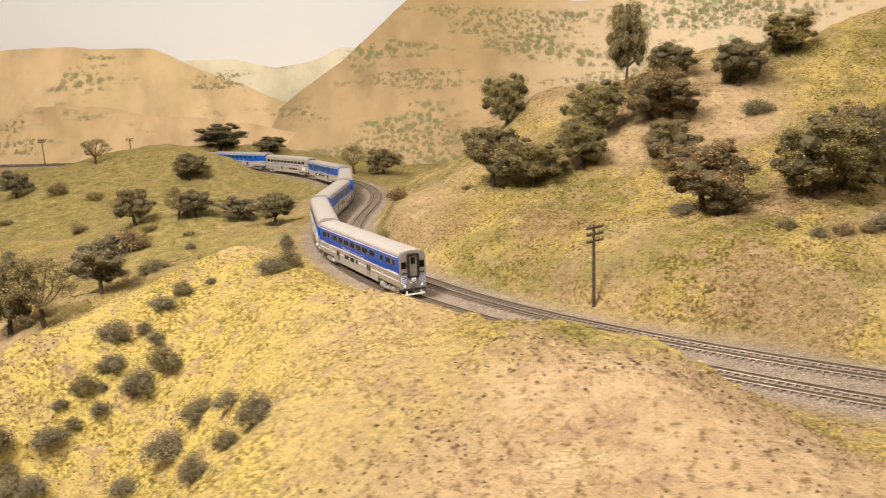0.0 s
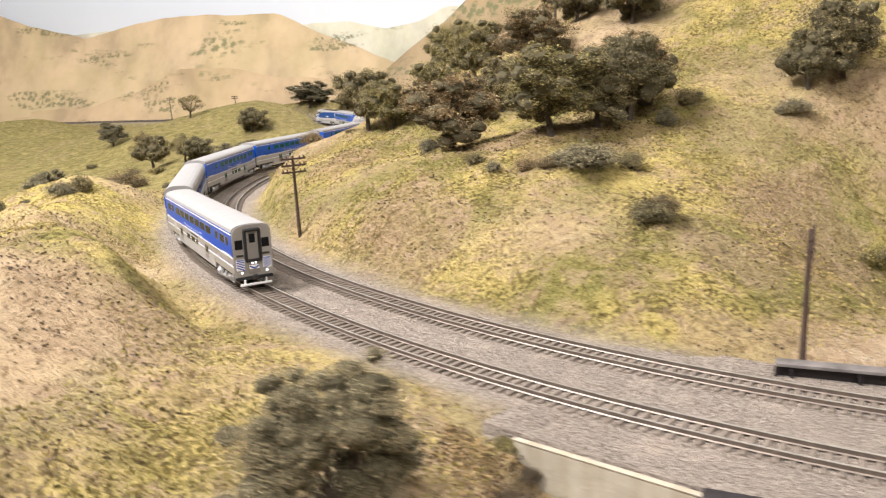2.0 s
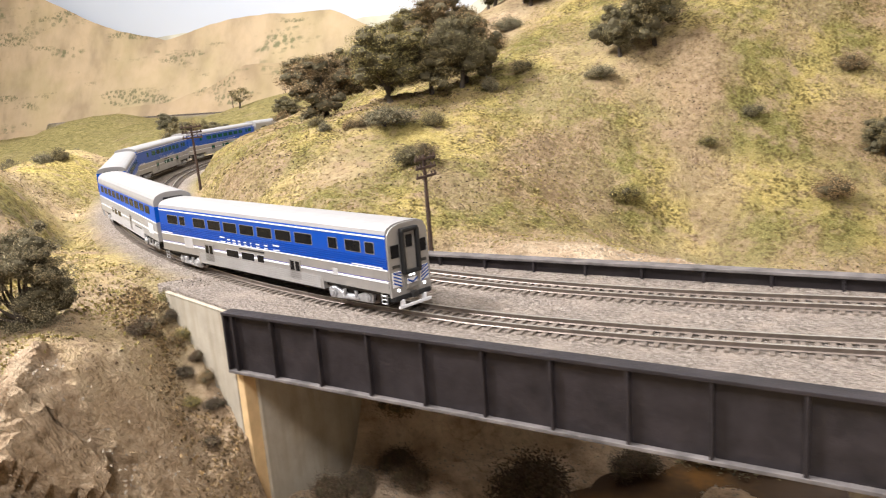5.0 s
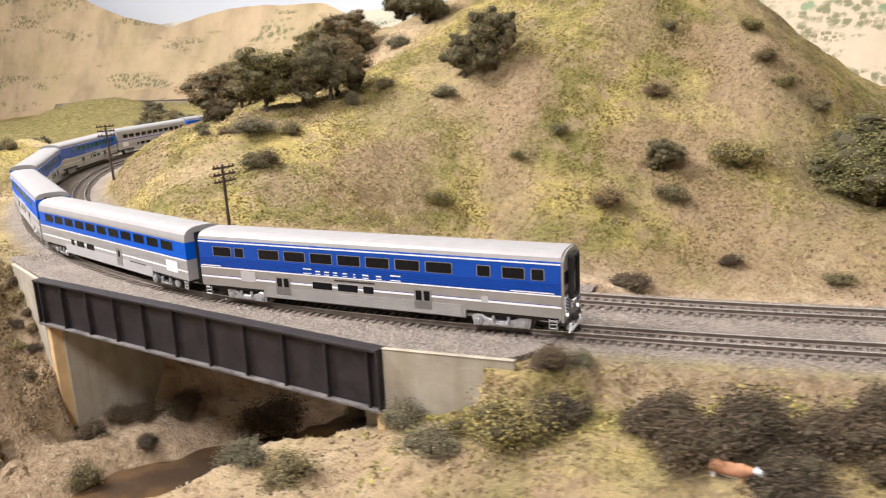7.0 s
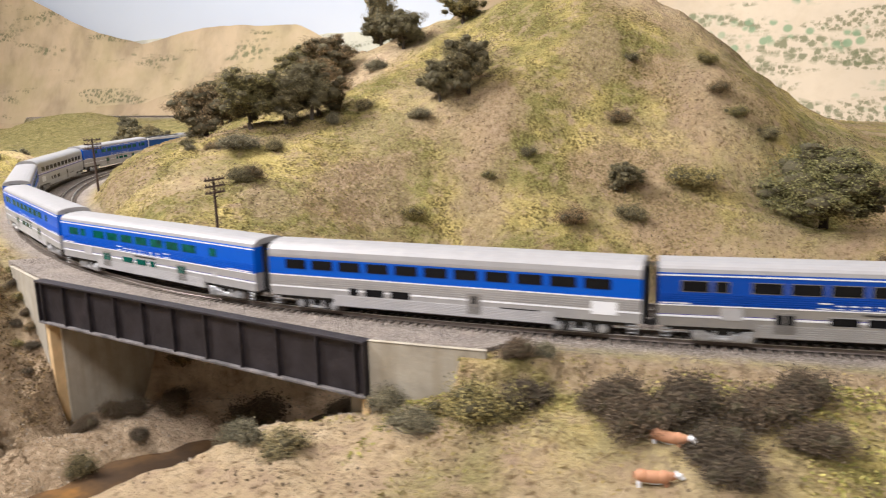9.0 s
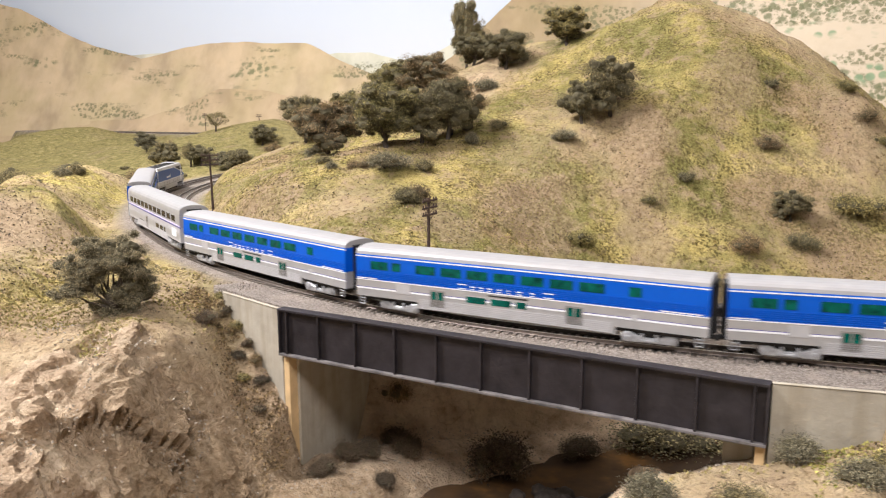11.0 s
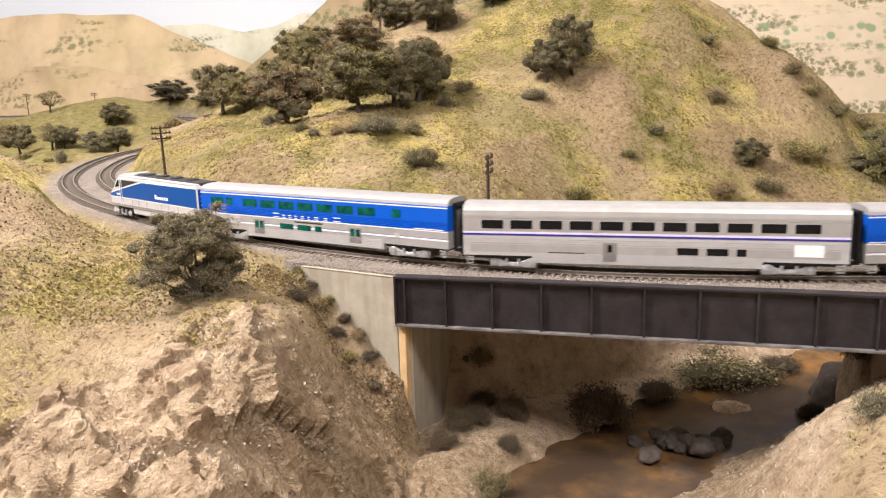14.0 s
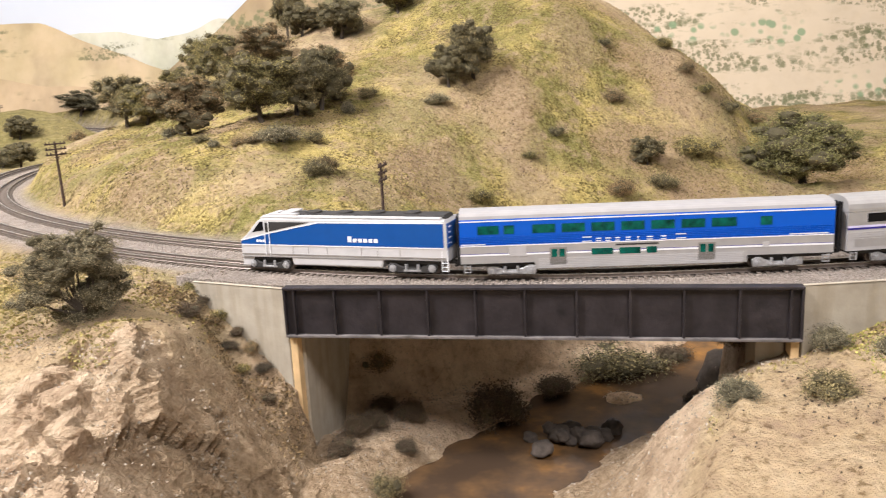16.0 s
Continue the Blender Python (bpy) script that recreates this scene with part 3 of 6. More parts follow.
# ---- backdrop: painted wall with sky, far ranges and hills ----
def build_backdrop():
    m, t, b = nodes_of("painted_sky")
    c = t.nodes.new("ShaderNodeTexCoord")
    s = t.nodes.new("ShaderNodeSeparateXYZ")
    t.links.new(c.outputs["Object"], s.inputs[0])
    t.links.new(ramp(t, s.outputs["Z"], [(0.3, (0.70, 0.72, 0.75)), (0.6, (0.62, 0.67, 0.76)), (1.0, (0.55, 0.62, 0.74))]), b.inputs["Base Color"])
    b.inputs["Roughness"].default_value = 0.9
    bm = bmesh.new()
    box(bm, -5.2, 4.6, 3.62, 3.7, -0.4, 2.6)
    tagged(part("backdrop_sky", bm, m), "pale painted sky wall behind the layout", "backdrop", kind="structure")

    def hill(name, prof, y, tint, depth, dabs, seed, label, pale=None):
        mm, t, b = nodes_of(name + "_paint")
        f, g = noise_node(t, 2.6, 3), noise_node(t, 16, 5)
        tc, sp = t.nodes.new("ShaderNodeTexCoord"), t.nodes.new("ShaderNodeSeparateXYZ")
        t.links.new(tc.outputs["Object"], sp.inputs[0])

        def slanted(turn, scale, size, detail=4):
            mp = t.nodes.new("ShaderNodeMapping")
            mp.inputs["Rotation"].default_value, mp.inputs["Scale"].default_value = (0, turn, 0), scale
            t.links.new(tc.outputs["Object"], mp.inputs["Vector"])
            n = add(t, "ShaderNodeTexNoise", Scale=size, Detail=detail, Roughness=0.55)
            t.links.new(mp.outputs[0], n.inputs["Vector"])
            return n.outputs["Fac"]

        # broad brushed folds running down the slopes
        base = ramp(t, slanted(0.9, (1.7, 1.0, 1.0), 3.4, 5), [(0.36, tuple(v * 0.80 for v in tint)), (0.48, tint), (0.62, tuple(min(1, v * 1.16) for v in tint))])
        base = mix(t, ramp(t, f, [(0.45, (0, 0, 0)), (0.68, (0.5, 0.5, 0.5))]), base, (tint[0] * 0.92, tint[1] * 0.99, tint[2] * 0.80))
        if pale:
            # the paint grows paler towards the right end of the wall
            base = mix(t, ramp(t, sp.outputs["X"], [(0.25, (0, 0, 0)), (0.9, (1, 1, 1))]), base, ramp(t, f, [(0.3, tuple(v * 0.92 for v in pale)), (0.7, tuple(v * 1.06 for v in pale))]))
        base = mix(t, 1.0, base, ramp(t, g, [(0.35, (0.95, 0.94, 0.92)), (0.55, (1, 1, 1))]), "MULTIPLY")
        # shrubs dabbed on in slanting rows
        for size, turn, band, thin, colour in ((48, 0.72, 1.5, 0.51 if dabs else 0.555, (0.15, 0.15, 0.075)), (30, -0.5, 1.2, 0.52 if dabs else 0.575, (0.14, 0.155, 0.075))):
            v = t.nodes.new("ShaderNodeTexVoronoi")
            v.inputs["Scale"].default_value = size
            wob = t.nodes.new("ShaderNodeVectorMath")
            wob.operation = "MULTIPLY_ADD"
            wn = add(t, "ShaderNodeTexNoise", Scale=60.0, Detail=2)
            t.links.new(tc.outputs["Object"], wn.inputs["Vector"])
            t.links.new(wn.outputs["Color"], wob.inputs[0])
            wob.inputs[1].default_value = (0.03, 0.03, 0.03)
            t.links.new(tc.outputs["Object"], wob.inputs[2])
            t.links.new(wob.outputs[0], v.inputs["Vector"])
            spot = ramp(t, v.outputs["Distance"], [(0.34, (1, 1, 1)), (0.62, (0, 0, 0))])
            rows_of = ramp(t, slanted(turn, (1.2, 1.0, 5.5), band), [(thin, (0, 0, 0)), (thin + 0.05, (0.8, 0.8, 0.8))])
            base = mix(t, mix(t, 1.0, spot, rows_of, "MULTIPLY"), base, colour)
        if pale:
            v = t.nodes.new("ShaderNodeTexVoronoi")
            v.inputs["Scale"].default_value = 22
            t.links.new(tc.outputs["Object"], v.inputs["Vector"])
            spot = ramp(t, v.outputs["Distance"], [(0.30, (0.85, 0.85, 0.85)), (0.46, (0, 0, 0))])
            rows_of = ramp(t, slanted(-0.6, (1.0, 1.0, 3.0), 1.7), [(0.50, (0, 0, 0)), (0.56, (1, 1, 1))])
            spot = mix(t, 1.0, mix(t, 1.0, spot, rows_of, "MULTIPLY"), ramp(t, sp.outputs["X"], [(0.75, (0, 0, 0)), (1.0, (1, 1, 1))]), "MULTIPLY")
            base = mix(t, spot, base, (0.20, 0.30, 0.17))
        t.links.new(base, b.inputs["Base Color"])
        b.inputs["Roughness"].default_value = 0.95
        xs = np.arange(prof[0][0], prof[-1][0], 0.03)
        top = np.interp(xs, [p[0] for p in prof], [p[1] for p in prof]) + 0.012 * fbm(xs, xs * 0 + seed, 6, 3)
        vs = np.linspace(0, 1, 40)
        gx, gv = np.meshgrid(xs, vs)
        z = -0.05 + gv * (top[None] + 0.05)
        crease = 0.02 * np.abs(fbm(gx + 0.9 * z + seed, gx * 0.35 - z * 1.1, 2.0, 4)) * min(1.0, depth / 0.25)
        yy = y - depth * (1 - gv) ** 1.3 - crease * np.minimum(1, (1 - gv) * 3)
        n, mrows = len(xs), len(vs)
        a = (np.arange(mrows - 1)[:, None] * n + np.arange(n - 1)[None]).ravel()
        me = bpy.data.meshes.new(name)
        me.from_pydata(np.stack([gx.ravel(), yy.ravel(), z.ravel()], 1).tolist(), [], np.stack([a, a + 1, a + n + 1, a + n], 1).tolist())
        me.materials.append(mm)
        smooth(tagged(new(name, me), label, "backdrop", kind="structure"))

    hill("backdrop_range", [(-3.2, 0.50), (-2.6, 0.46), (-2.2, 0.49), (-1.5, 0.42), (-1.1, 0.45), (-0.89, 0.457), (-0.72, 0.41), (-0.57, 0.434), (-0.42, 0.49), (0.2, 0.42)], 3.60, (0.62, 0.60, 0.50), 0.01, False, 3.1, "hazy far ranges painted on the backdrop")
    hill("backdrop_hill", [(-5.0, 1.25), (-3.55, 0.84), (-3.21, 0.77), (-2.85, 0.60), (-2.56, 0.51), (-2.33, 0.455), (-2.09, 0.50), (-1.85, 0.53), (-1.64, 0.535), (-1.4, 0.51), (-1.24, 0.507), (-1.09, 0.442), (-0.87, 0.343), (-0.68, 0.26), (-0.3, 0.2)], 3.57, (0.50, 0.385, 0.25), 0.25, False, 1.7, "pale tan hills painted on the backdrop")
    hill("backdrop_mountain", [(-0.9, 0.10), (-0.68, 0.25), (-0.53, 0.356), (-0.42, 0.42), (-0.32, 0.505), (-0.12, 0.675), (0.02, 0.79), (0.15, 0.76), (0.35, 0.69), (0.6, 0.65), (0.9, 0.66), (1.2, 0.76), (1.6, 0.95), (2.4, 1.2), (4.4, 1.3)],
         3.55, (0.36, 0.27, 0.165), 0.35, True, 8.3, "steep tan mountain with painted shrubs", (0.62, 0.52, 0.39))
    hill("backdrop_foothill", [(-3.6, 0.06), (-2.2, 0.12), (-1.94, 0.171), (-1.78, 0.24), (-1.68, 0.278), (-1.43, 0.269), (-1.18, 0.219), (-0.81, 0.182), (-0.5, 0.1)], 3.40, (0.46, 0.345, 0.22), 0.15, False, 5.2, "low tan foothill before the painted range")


build_backdrop()


def build_room():
    wall = paint("room_wall_paint", (0.6, 0.56, 0.5), 0.9)
    ceil = paint("ceiling_paint", (0.8, 0.78, 0.74), 0.9)
    for name, b in (("wall_back", (-5.3, 4.7, -2.6, -2.5, -0.9, 2.62)), ("wall_west", (-5.3, -5.2, -2.5, 3.7, -0.9, 2.62)), ("wall_east", (4.6, 4.7, -2.5, 3.7, -0.9, 2.62))):
        bm = bmesh.new()
        box(bm, *b)
        tagged(part(name, bm, wall), "plain painted room wall", "wall", kind="structure")
    bm = bmesh.new()
    box(bm, -5.3, 4.7, -2.6, 3.7, 2.62, 2.7)
    tagged(part("ceiling", bm, ceil), "plain white ceiling", "ceiling", kind="structure")
    bm = bmesh.new()
    box(bm, -5.3, 4.7, -2.6, 3.7, -1.0, -0.9)
    tagged(part("floor", bm, wall), "plain room floor", "floor", kind="structure")


build_room()


# ---- track ----
def sweep(bm, off, far, s0, s1, prof, step=0.02, mat=0):
    """A profile (sideways, up) carried along the track."""
    rows = []
    for s in np.arange(s0, s1, step):
        x, y, z, h = track_at(s, off, far)
        rows.append([bm.verts.new((x - math.sin(h) * a, y + math.cos(h) * a, z + b)) for a, b in prof])
    n = len(prof)
    for p, q in zip(rows, rows[1:]):
        for i in range(n):
            f = bm.faces.new((p[i], p[(i + 1) % n], q[(i + 1) % n], q[i]))
            f.material_index = mat
    return bm


def build_track(far):
    root = new("railway_track")
    tagged(root, "far weathered track on grey ballast" if far else "near weathered track on grey ballast", "track", "tracks", "structure")
    rail_prof = [(-0.0011, -0.0028), (0.0011, -0.0028), (0.0005, -0.0022), (0.0006, -0.0008), (0.0007, -0.0001), (-0.0007, -0.0001), (-0.0006, -0.0008), (-0.0005, -0.0022)]
    for o in (-0.00825, 0.00825):
        bm = bmesh.new()
        sweep(bm, o, far, -1.5, 6.0, rail_prof)
        rail = part("rail", bm, RAIL, root)
        bm = bmesh.new()
        sweep(bm, o, far, -1.5, 6.0, [(-0.0006, -0.0001), (0.0006, -0.0001), (0.0005, 0.0002), (-0.0005, 0.0002)])
        part("rail_head", bm, RAIL_TOP, rail, "worn shiny rail head")
    bm = bmesh.new()
    box(bm, -0.0014, 0.0014, -0.0148, 0.0148, -0.0052, -0.0028)
    me = bpy.data.meshes.new("tie")
    bm.to_mesh(me)
    bm.free()
    me.materials.append(TIE)
    rest_v, rest_f = [], []
    rng = random.Random(11 + far)
    for i, s in enumerate(np.arange(-1.4, 5.9, 0.0068)):
        x, y, z, h = track_at(s, rng.uniform(-0.0006, 0.0006), far)
        m = pose(x, y, z + rng.uniform(-0.0003, 0.0002), 0, 0, math.degrees(h) + rng.uniform(-2, 2))
        if 0.42 < s < 2.4:
            ob = new("tie", me)
            ob.parent, ob.matrix_local = root, m
        else:
            k = len(rest_v)
            rest_v += [tuple(m @ v.co) for v in me.vertices]
            rest_f += [tuple(k + j for j in p.vertices) for p in me.polygons]
    rm = bpy.data.meshes.new("ties_beyond")
    rm.from_pydata(rest_v, [], rest_f)
    rm.materials.append(TIE)
    ob = new("ties_beyond", rm)
    ob.parent = root
    tagged(ob, kind="stuff")


build_track(False)
build_track(True)


# ---- bridge ----
def build_girder(a, b, top, tall, outer, label, top_mat, foot_mat):
    """A plate girder from a to b with its stiffeners on the outer side."""
    a, b = Vector((*a, 0)), Vector((*b, 0))
    L = (b - a).length
    ang = math.degrees(math.atan2(b.y - a.y, b.x - a.x))
    root = new("plate_girder")
    root.matrix_world = pose(a.x, a.y, top, 0, 0, ang)
    tagged(root, label, "girder", "bridge girders")
    bm = bmesh.new()
    box(bm, 0, L, -0.001, 0.001, -tall, 0)
    part("web_plate", bm, GIRDER, root)
    bm = bmesh.new()
    box(bm, 0, L, -0.005, 0.005, -0.0016, 0.0004, 0.0003)
    part("top_flange", bm, top_mat, root)
    bm = bmesh.new()
    box(bm, 0, L, -0.005, 0.005, -tall, -tall + 0.002, 0.0003)
    part("bottom_flange", bm, foot_mat, root)
    for u in (0.002, 0.022, 0.108, 0.203, 0.300, 0.396, 0.493, 0.592, 0.692, 0.790, 0.889, 0.978, 0.998):
        x = u * L
        bm = bmesh.new()
        box(bm, x - 0.0009, x + 0.0009, -0.0044 if outer < 0 else 0.001, -0.001 if outer < 0 else 0.0044, -tall + 0.002, -0.0016, 0.0002)
        part("stiffener", bm, GIRDER, root)
    return root


GA, GB = (0.5660, 0.3685), (0.9563, 0.3070)
build_girder(GA, GB, 0.0018, 0.0412, -1, "weathered black riveted steel girder on the near side", GIRDER, WORN_HIGHLIGHT)
build_girder((0.612, 0.524), (1.02, 0.474), 0.0065, 0.046, -1, "black steel girder with pale top edge", WORN_HIGHLIGHT, GIRDER)


def build_deck():
    bm = bmesh.new()
    sec = []
    for s in np.arange(0.68, 1.27, 0.02):
        x, y, z, h = track_at(s)
        d = float(np.interp(s, S, TD))
        n = Vector((-math.sin(h), math.cos(h), 0))
        c = Vector((x, y, z))
        # the near edge follows the girder, the far one the second track
        near = c.copy()
        for _ in range(12):
            near_y = float(np.interp(near.x, [0.40, 0.4813, 0.566, 0.957, 1.0405, 1.0415, 1.1], [0.4475, 0.4105, 0.3735, 0.3115, 0.3165, 0.345, 0.345]))
            near = c + n * ((near_y - y) / n.y)
        far = c - n * (d + 0.045)
        sec.append([bm.verts.new((p.x, p.y, p.z + dz)) for p, dz in ((near, -0.0012), (c + n * 0.02, -0.0040), (far, -0.0041), (far, -0.02), (near, -0.02))])
    for p, q in zip(sec, sec[1:]):
        for i in range(5):
            bm.faces.new((p[i], p[(i + 1) % 5], q[(i + 1) % 5], q[i]))
    bmesh.ops.recalc_face_normals(bm, faces=bm.faces)
    deck = part("bridge_deck", bm, GROUND)
    att = deck.data.color_attributes.new("zone", "FLOAT_COLOR", "POINT")
    att.data.foreach_set("color", [0.0, 0.0, 1.0, 0.0] * len(deck.data.vertices))
    tagged(deck, "grey ballasted bridge deck", "bridge deck", kind="structure")


build_deck()


def wall_run(name, pts, top, bottom, thick, mat, label):
    bm = bmesh.new()
    n = len(pts)
    for (x0, y0), (x1, y1) in zip(pts, pts[1:]):
        d = Vector((x1 - x0, y1 - y0, 0))
        ang = math.atan2(d.y, d.x)
        b2 = bmesh.new()
        box(b2, 0, d.length, 0, thick, bottom, top, 0.0008)
        b2.transform(Matrix.Translation((x0, y0, 0)) @ Matrix.Rotation(ang, 4, "Z"))
        me = bpy.data.meshes.new("tmp")
        b2.to_mesh(me)
        b2.free()
        bm.from_mesh(me)
        bpy.data.meshes.remove(me)
    root = tagged(new(name), label, "abutment", "bridge abutments")
    part("wall", bm, mat, root)
    (x0, y0), (x1, y1) = pts[0], pts[1]
    bm = bmesh.new()
    length = math.hypot(x1 - x0, y1 - y0)
    box(bm, 0, length, -0.0004, min(thick, 0.0032), top, top + 0.0008, 0.0003)
    bm.transform(Matrix.Translation((x0, y0, 0)) @ Matrix.Rotation(math.atan2(y1 - y0, x1 - x0), 4, "Z"))
    part("coping", bm, mat, root, "worn concrete coping")
    return root


wall_run("abutment", [(0.4775, 0.4080), (0.5662, 0.3690)], -0.0004, -0.19, 0.004, CONCRETE, "pale concrete wing wall with water streaks")
wall_run("abutment", [(0.9570, 0.3070), (1.0420, 0.3125)], 0.0016, -0.15, 0.004, CONCRETE, "pale concrete wing wall beside green bushes")
wall_run("abutment", [(0.5770, 0.3775), (0.614, 0.56)], -0.022, -0.19, 0.02, CONCRETE, "grey concrete abutment face under the girders")
wall_run("abutment", [(0.9490, 0.3200), (1.0, 0.50)], -0.022, -0.19, 0.02, CONCRETE, "shaded concrete abutment face under the girders")


for bx, by, b0, b1 in ((0.5735, 0.3720, -0.006, 0.0), (0.9498, 0.3120, 0.0, 0.006)):
    bm = bmesh.new()
    box(bm, b0, b1, -0.004, 0.012, -0.16, -0.0398, 0.0006)
    ob = part("bearing_block", bm, TAN_STONE)
    ob.matrix_world = pose(bx, by, 0, 0, 0, -8.9)
    tagged(ob, "tan stone bearing block under the girder end", "bearing block", "bearing blocks")


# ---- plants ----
# filler inside the crowns: the shade between the leaves, put into a dark colour
CROWN_SHADE = paint("crown_shade_core", (0.090, 0.077, 0.043), 0.95, 0, 0.45, 260, 0.002)


def flakes(centres, sizes, seed, squash=1.0):
    """Small folded leaves as one mesh: two triangles each."""
    r = np.random.RandomState(seed)
    n = len(centres)
    a = r.normal(size=(n, 3))
    a /= np.linalg.norm(a, axis=1, keepdims=True)
    b = np.cross(a, r.normal(size=(n, 3)))
    b /= np.linalg.norm(b, axis=1, keepdims=True)
    c = np.cross(a, b)
    sz = sizes[:, None]
    v = np.stack([centres + a * sz, centres + b * sz * 0.7 + c * sz * 0.3, centres - a * sz, centres - b * sz * 0.7 + c * sz * 0.3], 1).reshape(-1, 3)
    k = np.arange(n)[:, None] * 4
    f = np.concatenate([k + [[0, 1, 2]], k + [[0, 2, 3]]], 0)
    return v, f


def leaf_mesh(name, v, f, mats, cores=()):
    """Leaves, with small lumps inside whose dark colour gives the crown's inner shade."""
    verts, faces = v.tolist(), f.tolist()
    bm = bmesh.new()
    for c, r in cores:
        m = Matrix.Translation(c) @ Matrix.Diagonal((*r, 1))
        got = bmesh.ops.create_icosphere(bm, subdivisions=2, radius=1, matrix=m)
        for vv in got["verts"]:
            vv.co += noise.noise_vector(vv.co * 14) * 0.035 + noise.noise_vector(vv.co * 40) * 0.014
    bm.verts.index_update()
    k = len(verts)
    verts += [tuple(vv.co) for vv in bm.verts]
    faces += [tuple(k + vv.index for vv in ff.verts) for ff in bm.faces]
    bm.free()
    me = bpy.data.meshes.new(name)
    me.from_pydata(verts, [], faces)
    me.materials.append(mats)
    me.materials.append(CROWN_SHADE)
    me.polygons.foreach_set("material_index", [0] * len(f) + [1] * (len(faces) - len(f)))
    return me


def build_tree(seed, leaf, lobes=7, leaves=9000, trunk_share=0.22, sparse=False, label="", fine=1.0, plan=(), full=1.0):
    """A tree one unit tall and about one wide: forked trunk, limbs to every lobe, clumped leaves."""
    rng = random.Random(seed)
    r = np.random.RandomState(seed)
    root = new("tree")
    centres, radii = [], []
    for i in range(lobes):
        a = 2.4 * i + rng.uniform(-0.5, 0.5)
        q = math.acos(1 - 1.9 * (i + 0.5) / lobes)
        d = 0.27 * math.sin(q) * rng.uniform(0.85, 1.15)
        z = 0.51 + 0.28 * math.cos(q) * rng.uniform(0.85, 1.1) + (0.08 if trunk_share > 0.3 else 0)
        centres.append(Vector((d * math.cos(a), d * math.sin(a), z)))
        s = rng.uniform(0.15, 0.25) * (0.76 if sparse else 1)
        radii.append(Vector((s * rng.uniform(0.95, 1.3), s * rng.uniform(0.95, 1.3), s * rng.uniform(0.8, 1.05))))
    if plan:
        centres = [Vector(p[:3]) for p in plan]
        radii = [Vector((p[3] * 1.35, p[3] * 1.35, p[3] * 1.15)) for p in plan]
    bm = bmesh.new()
    fork = Vector((rng.uniform(-0.05, 0.05), rng.uniform(-0.05, 0.05), trunk_share * 0.75))
    tube(bm, (0, 0, -0.04), fork * 0.5 + Vector((rng.uniform(-0.03, 0.03), 0, 0)), 0.042, 0.032, 8)
    tube(bm, fork * 0.48 + Vector((0, 0, 0)), fork, 0.033, 0.028, 8)
    for c in centres:
        mid = fork.lerp(c, 0.55) + Vector((rng.uniform(-0.05, 0.05), rng.uniform(-0.05, 0.05), -0.03))
        tube(bm, fork, mid, 0.019, 0.012, 6)
        tube(bm, mid, c, 0.012, 0.005, 5)
        for _ in range(2):
            tube(bm, mid.lerp(c, rng.uniform(0.3, 0.8)), c + Vector((rng.uniform(-0.13, 0.13), rng.uniform(-0.13, 0.13), rng.uniform(-0.06, 0.1))), 0.006, 0.002, 4)
    part("trunk", bm, BARK, root, "dark forked trunk")
    pts, sizes, cores = [], [], []
    for c, rad in zip(centres, radii):
        # each lobe is a bunch of clumps of uneven size, with gaps between them
        k = 11 if sparse else 15
        n = leaves // (lobes * k)
        for i in range(k):
            q = r.normal(size=3)
            q /= np.linalg.norm(q)
            q[2] = q[2] * 0.9 + 0.12
            hub = np.array(c) + q * np.array(rad) * r.uniform(0.55, 1.02)
            size = rad.x * r.uniform(0.30, 0.56) * full
            m = int(n * r.uniform(0.6, 1.4))
            d = r.normal(size=(m, 3))
            d /= np.linalg.norm(d, axis=1, keepdims=True)
            pts.append(hub + d * np.array((1.1, 1.1, 0.8)) * size * (r.uniform(0.25, 1.0, (m, 1)) ** 0.5) * (1 + 0.25 * (r.rand(m, 1) < 0.12)))
            sizes.append(r.uniform(0.006, 0.014, m) * (0.9 if sparse else 1.0) * fine)
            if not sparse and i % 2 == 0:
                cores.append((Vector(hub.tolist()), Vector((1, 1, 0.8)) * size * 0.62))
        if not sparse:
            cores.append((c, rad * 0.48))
    v, f = flakes(np.concatenate(pts), np.concatenate(sizes), seed + 50)
    me = leaf_mesh("crown", v, f, leaf, cores)
    ob = new("crown", me)
    ob.parent = root
    tagged(ob, label)
    return root


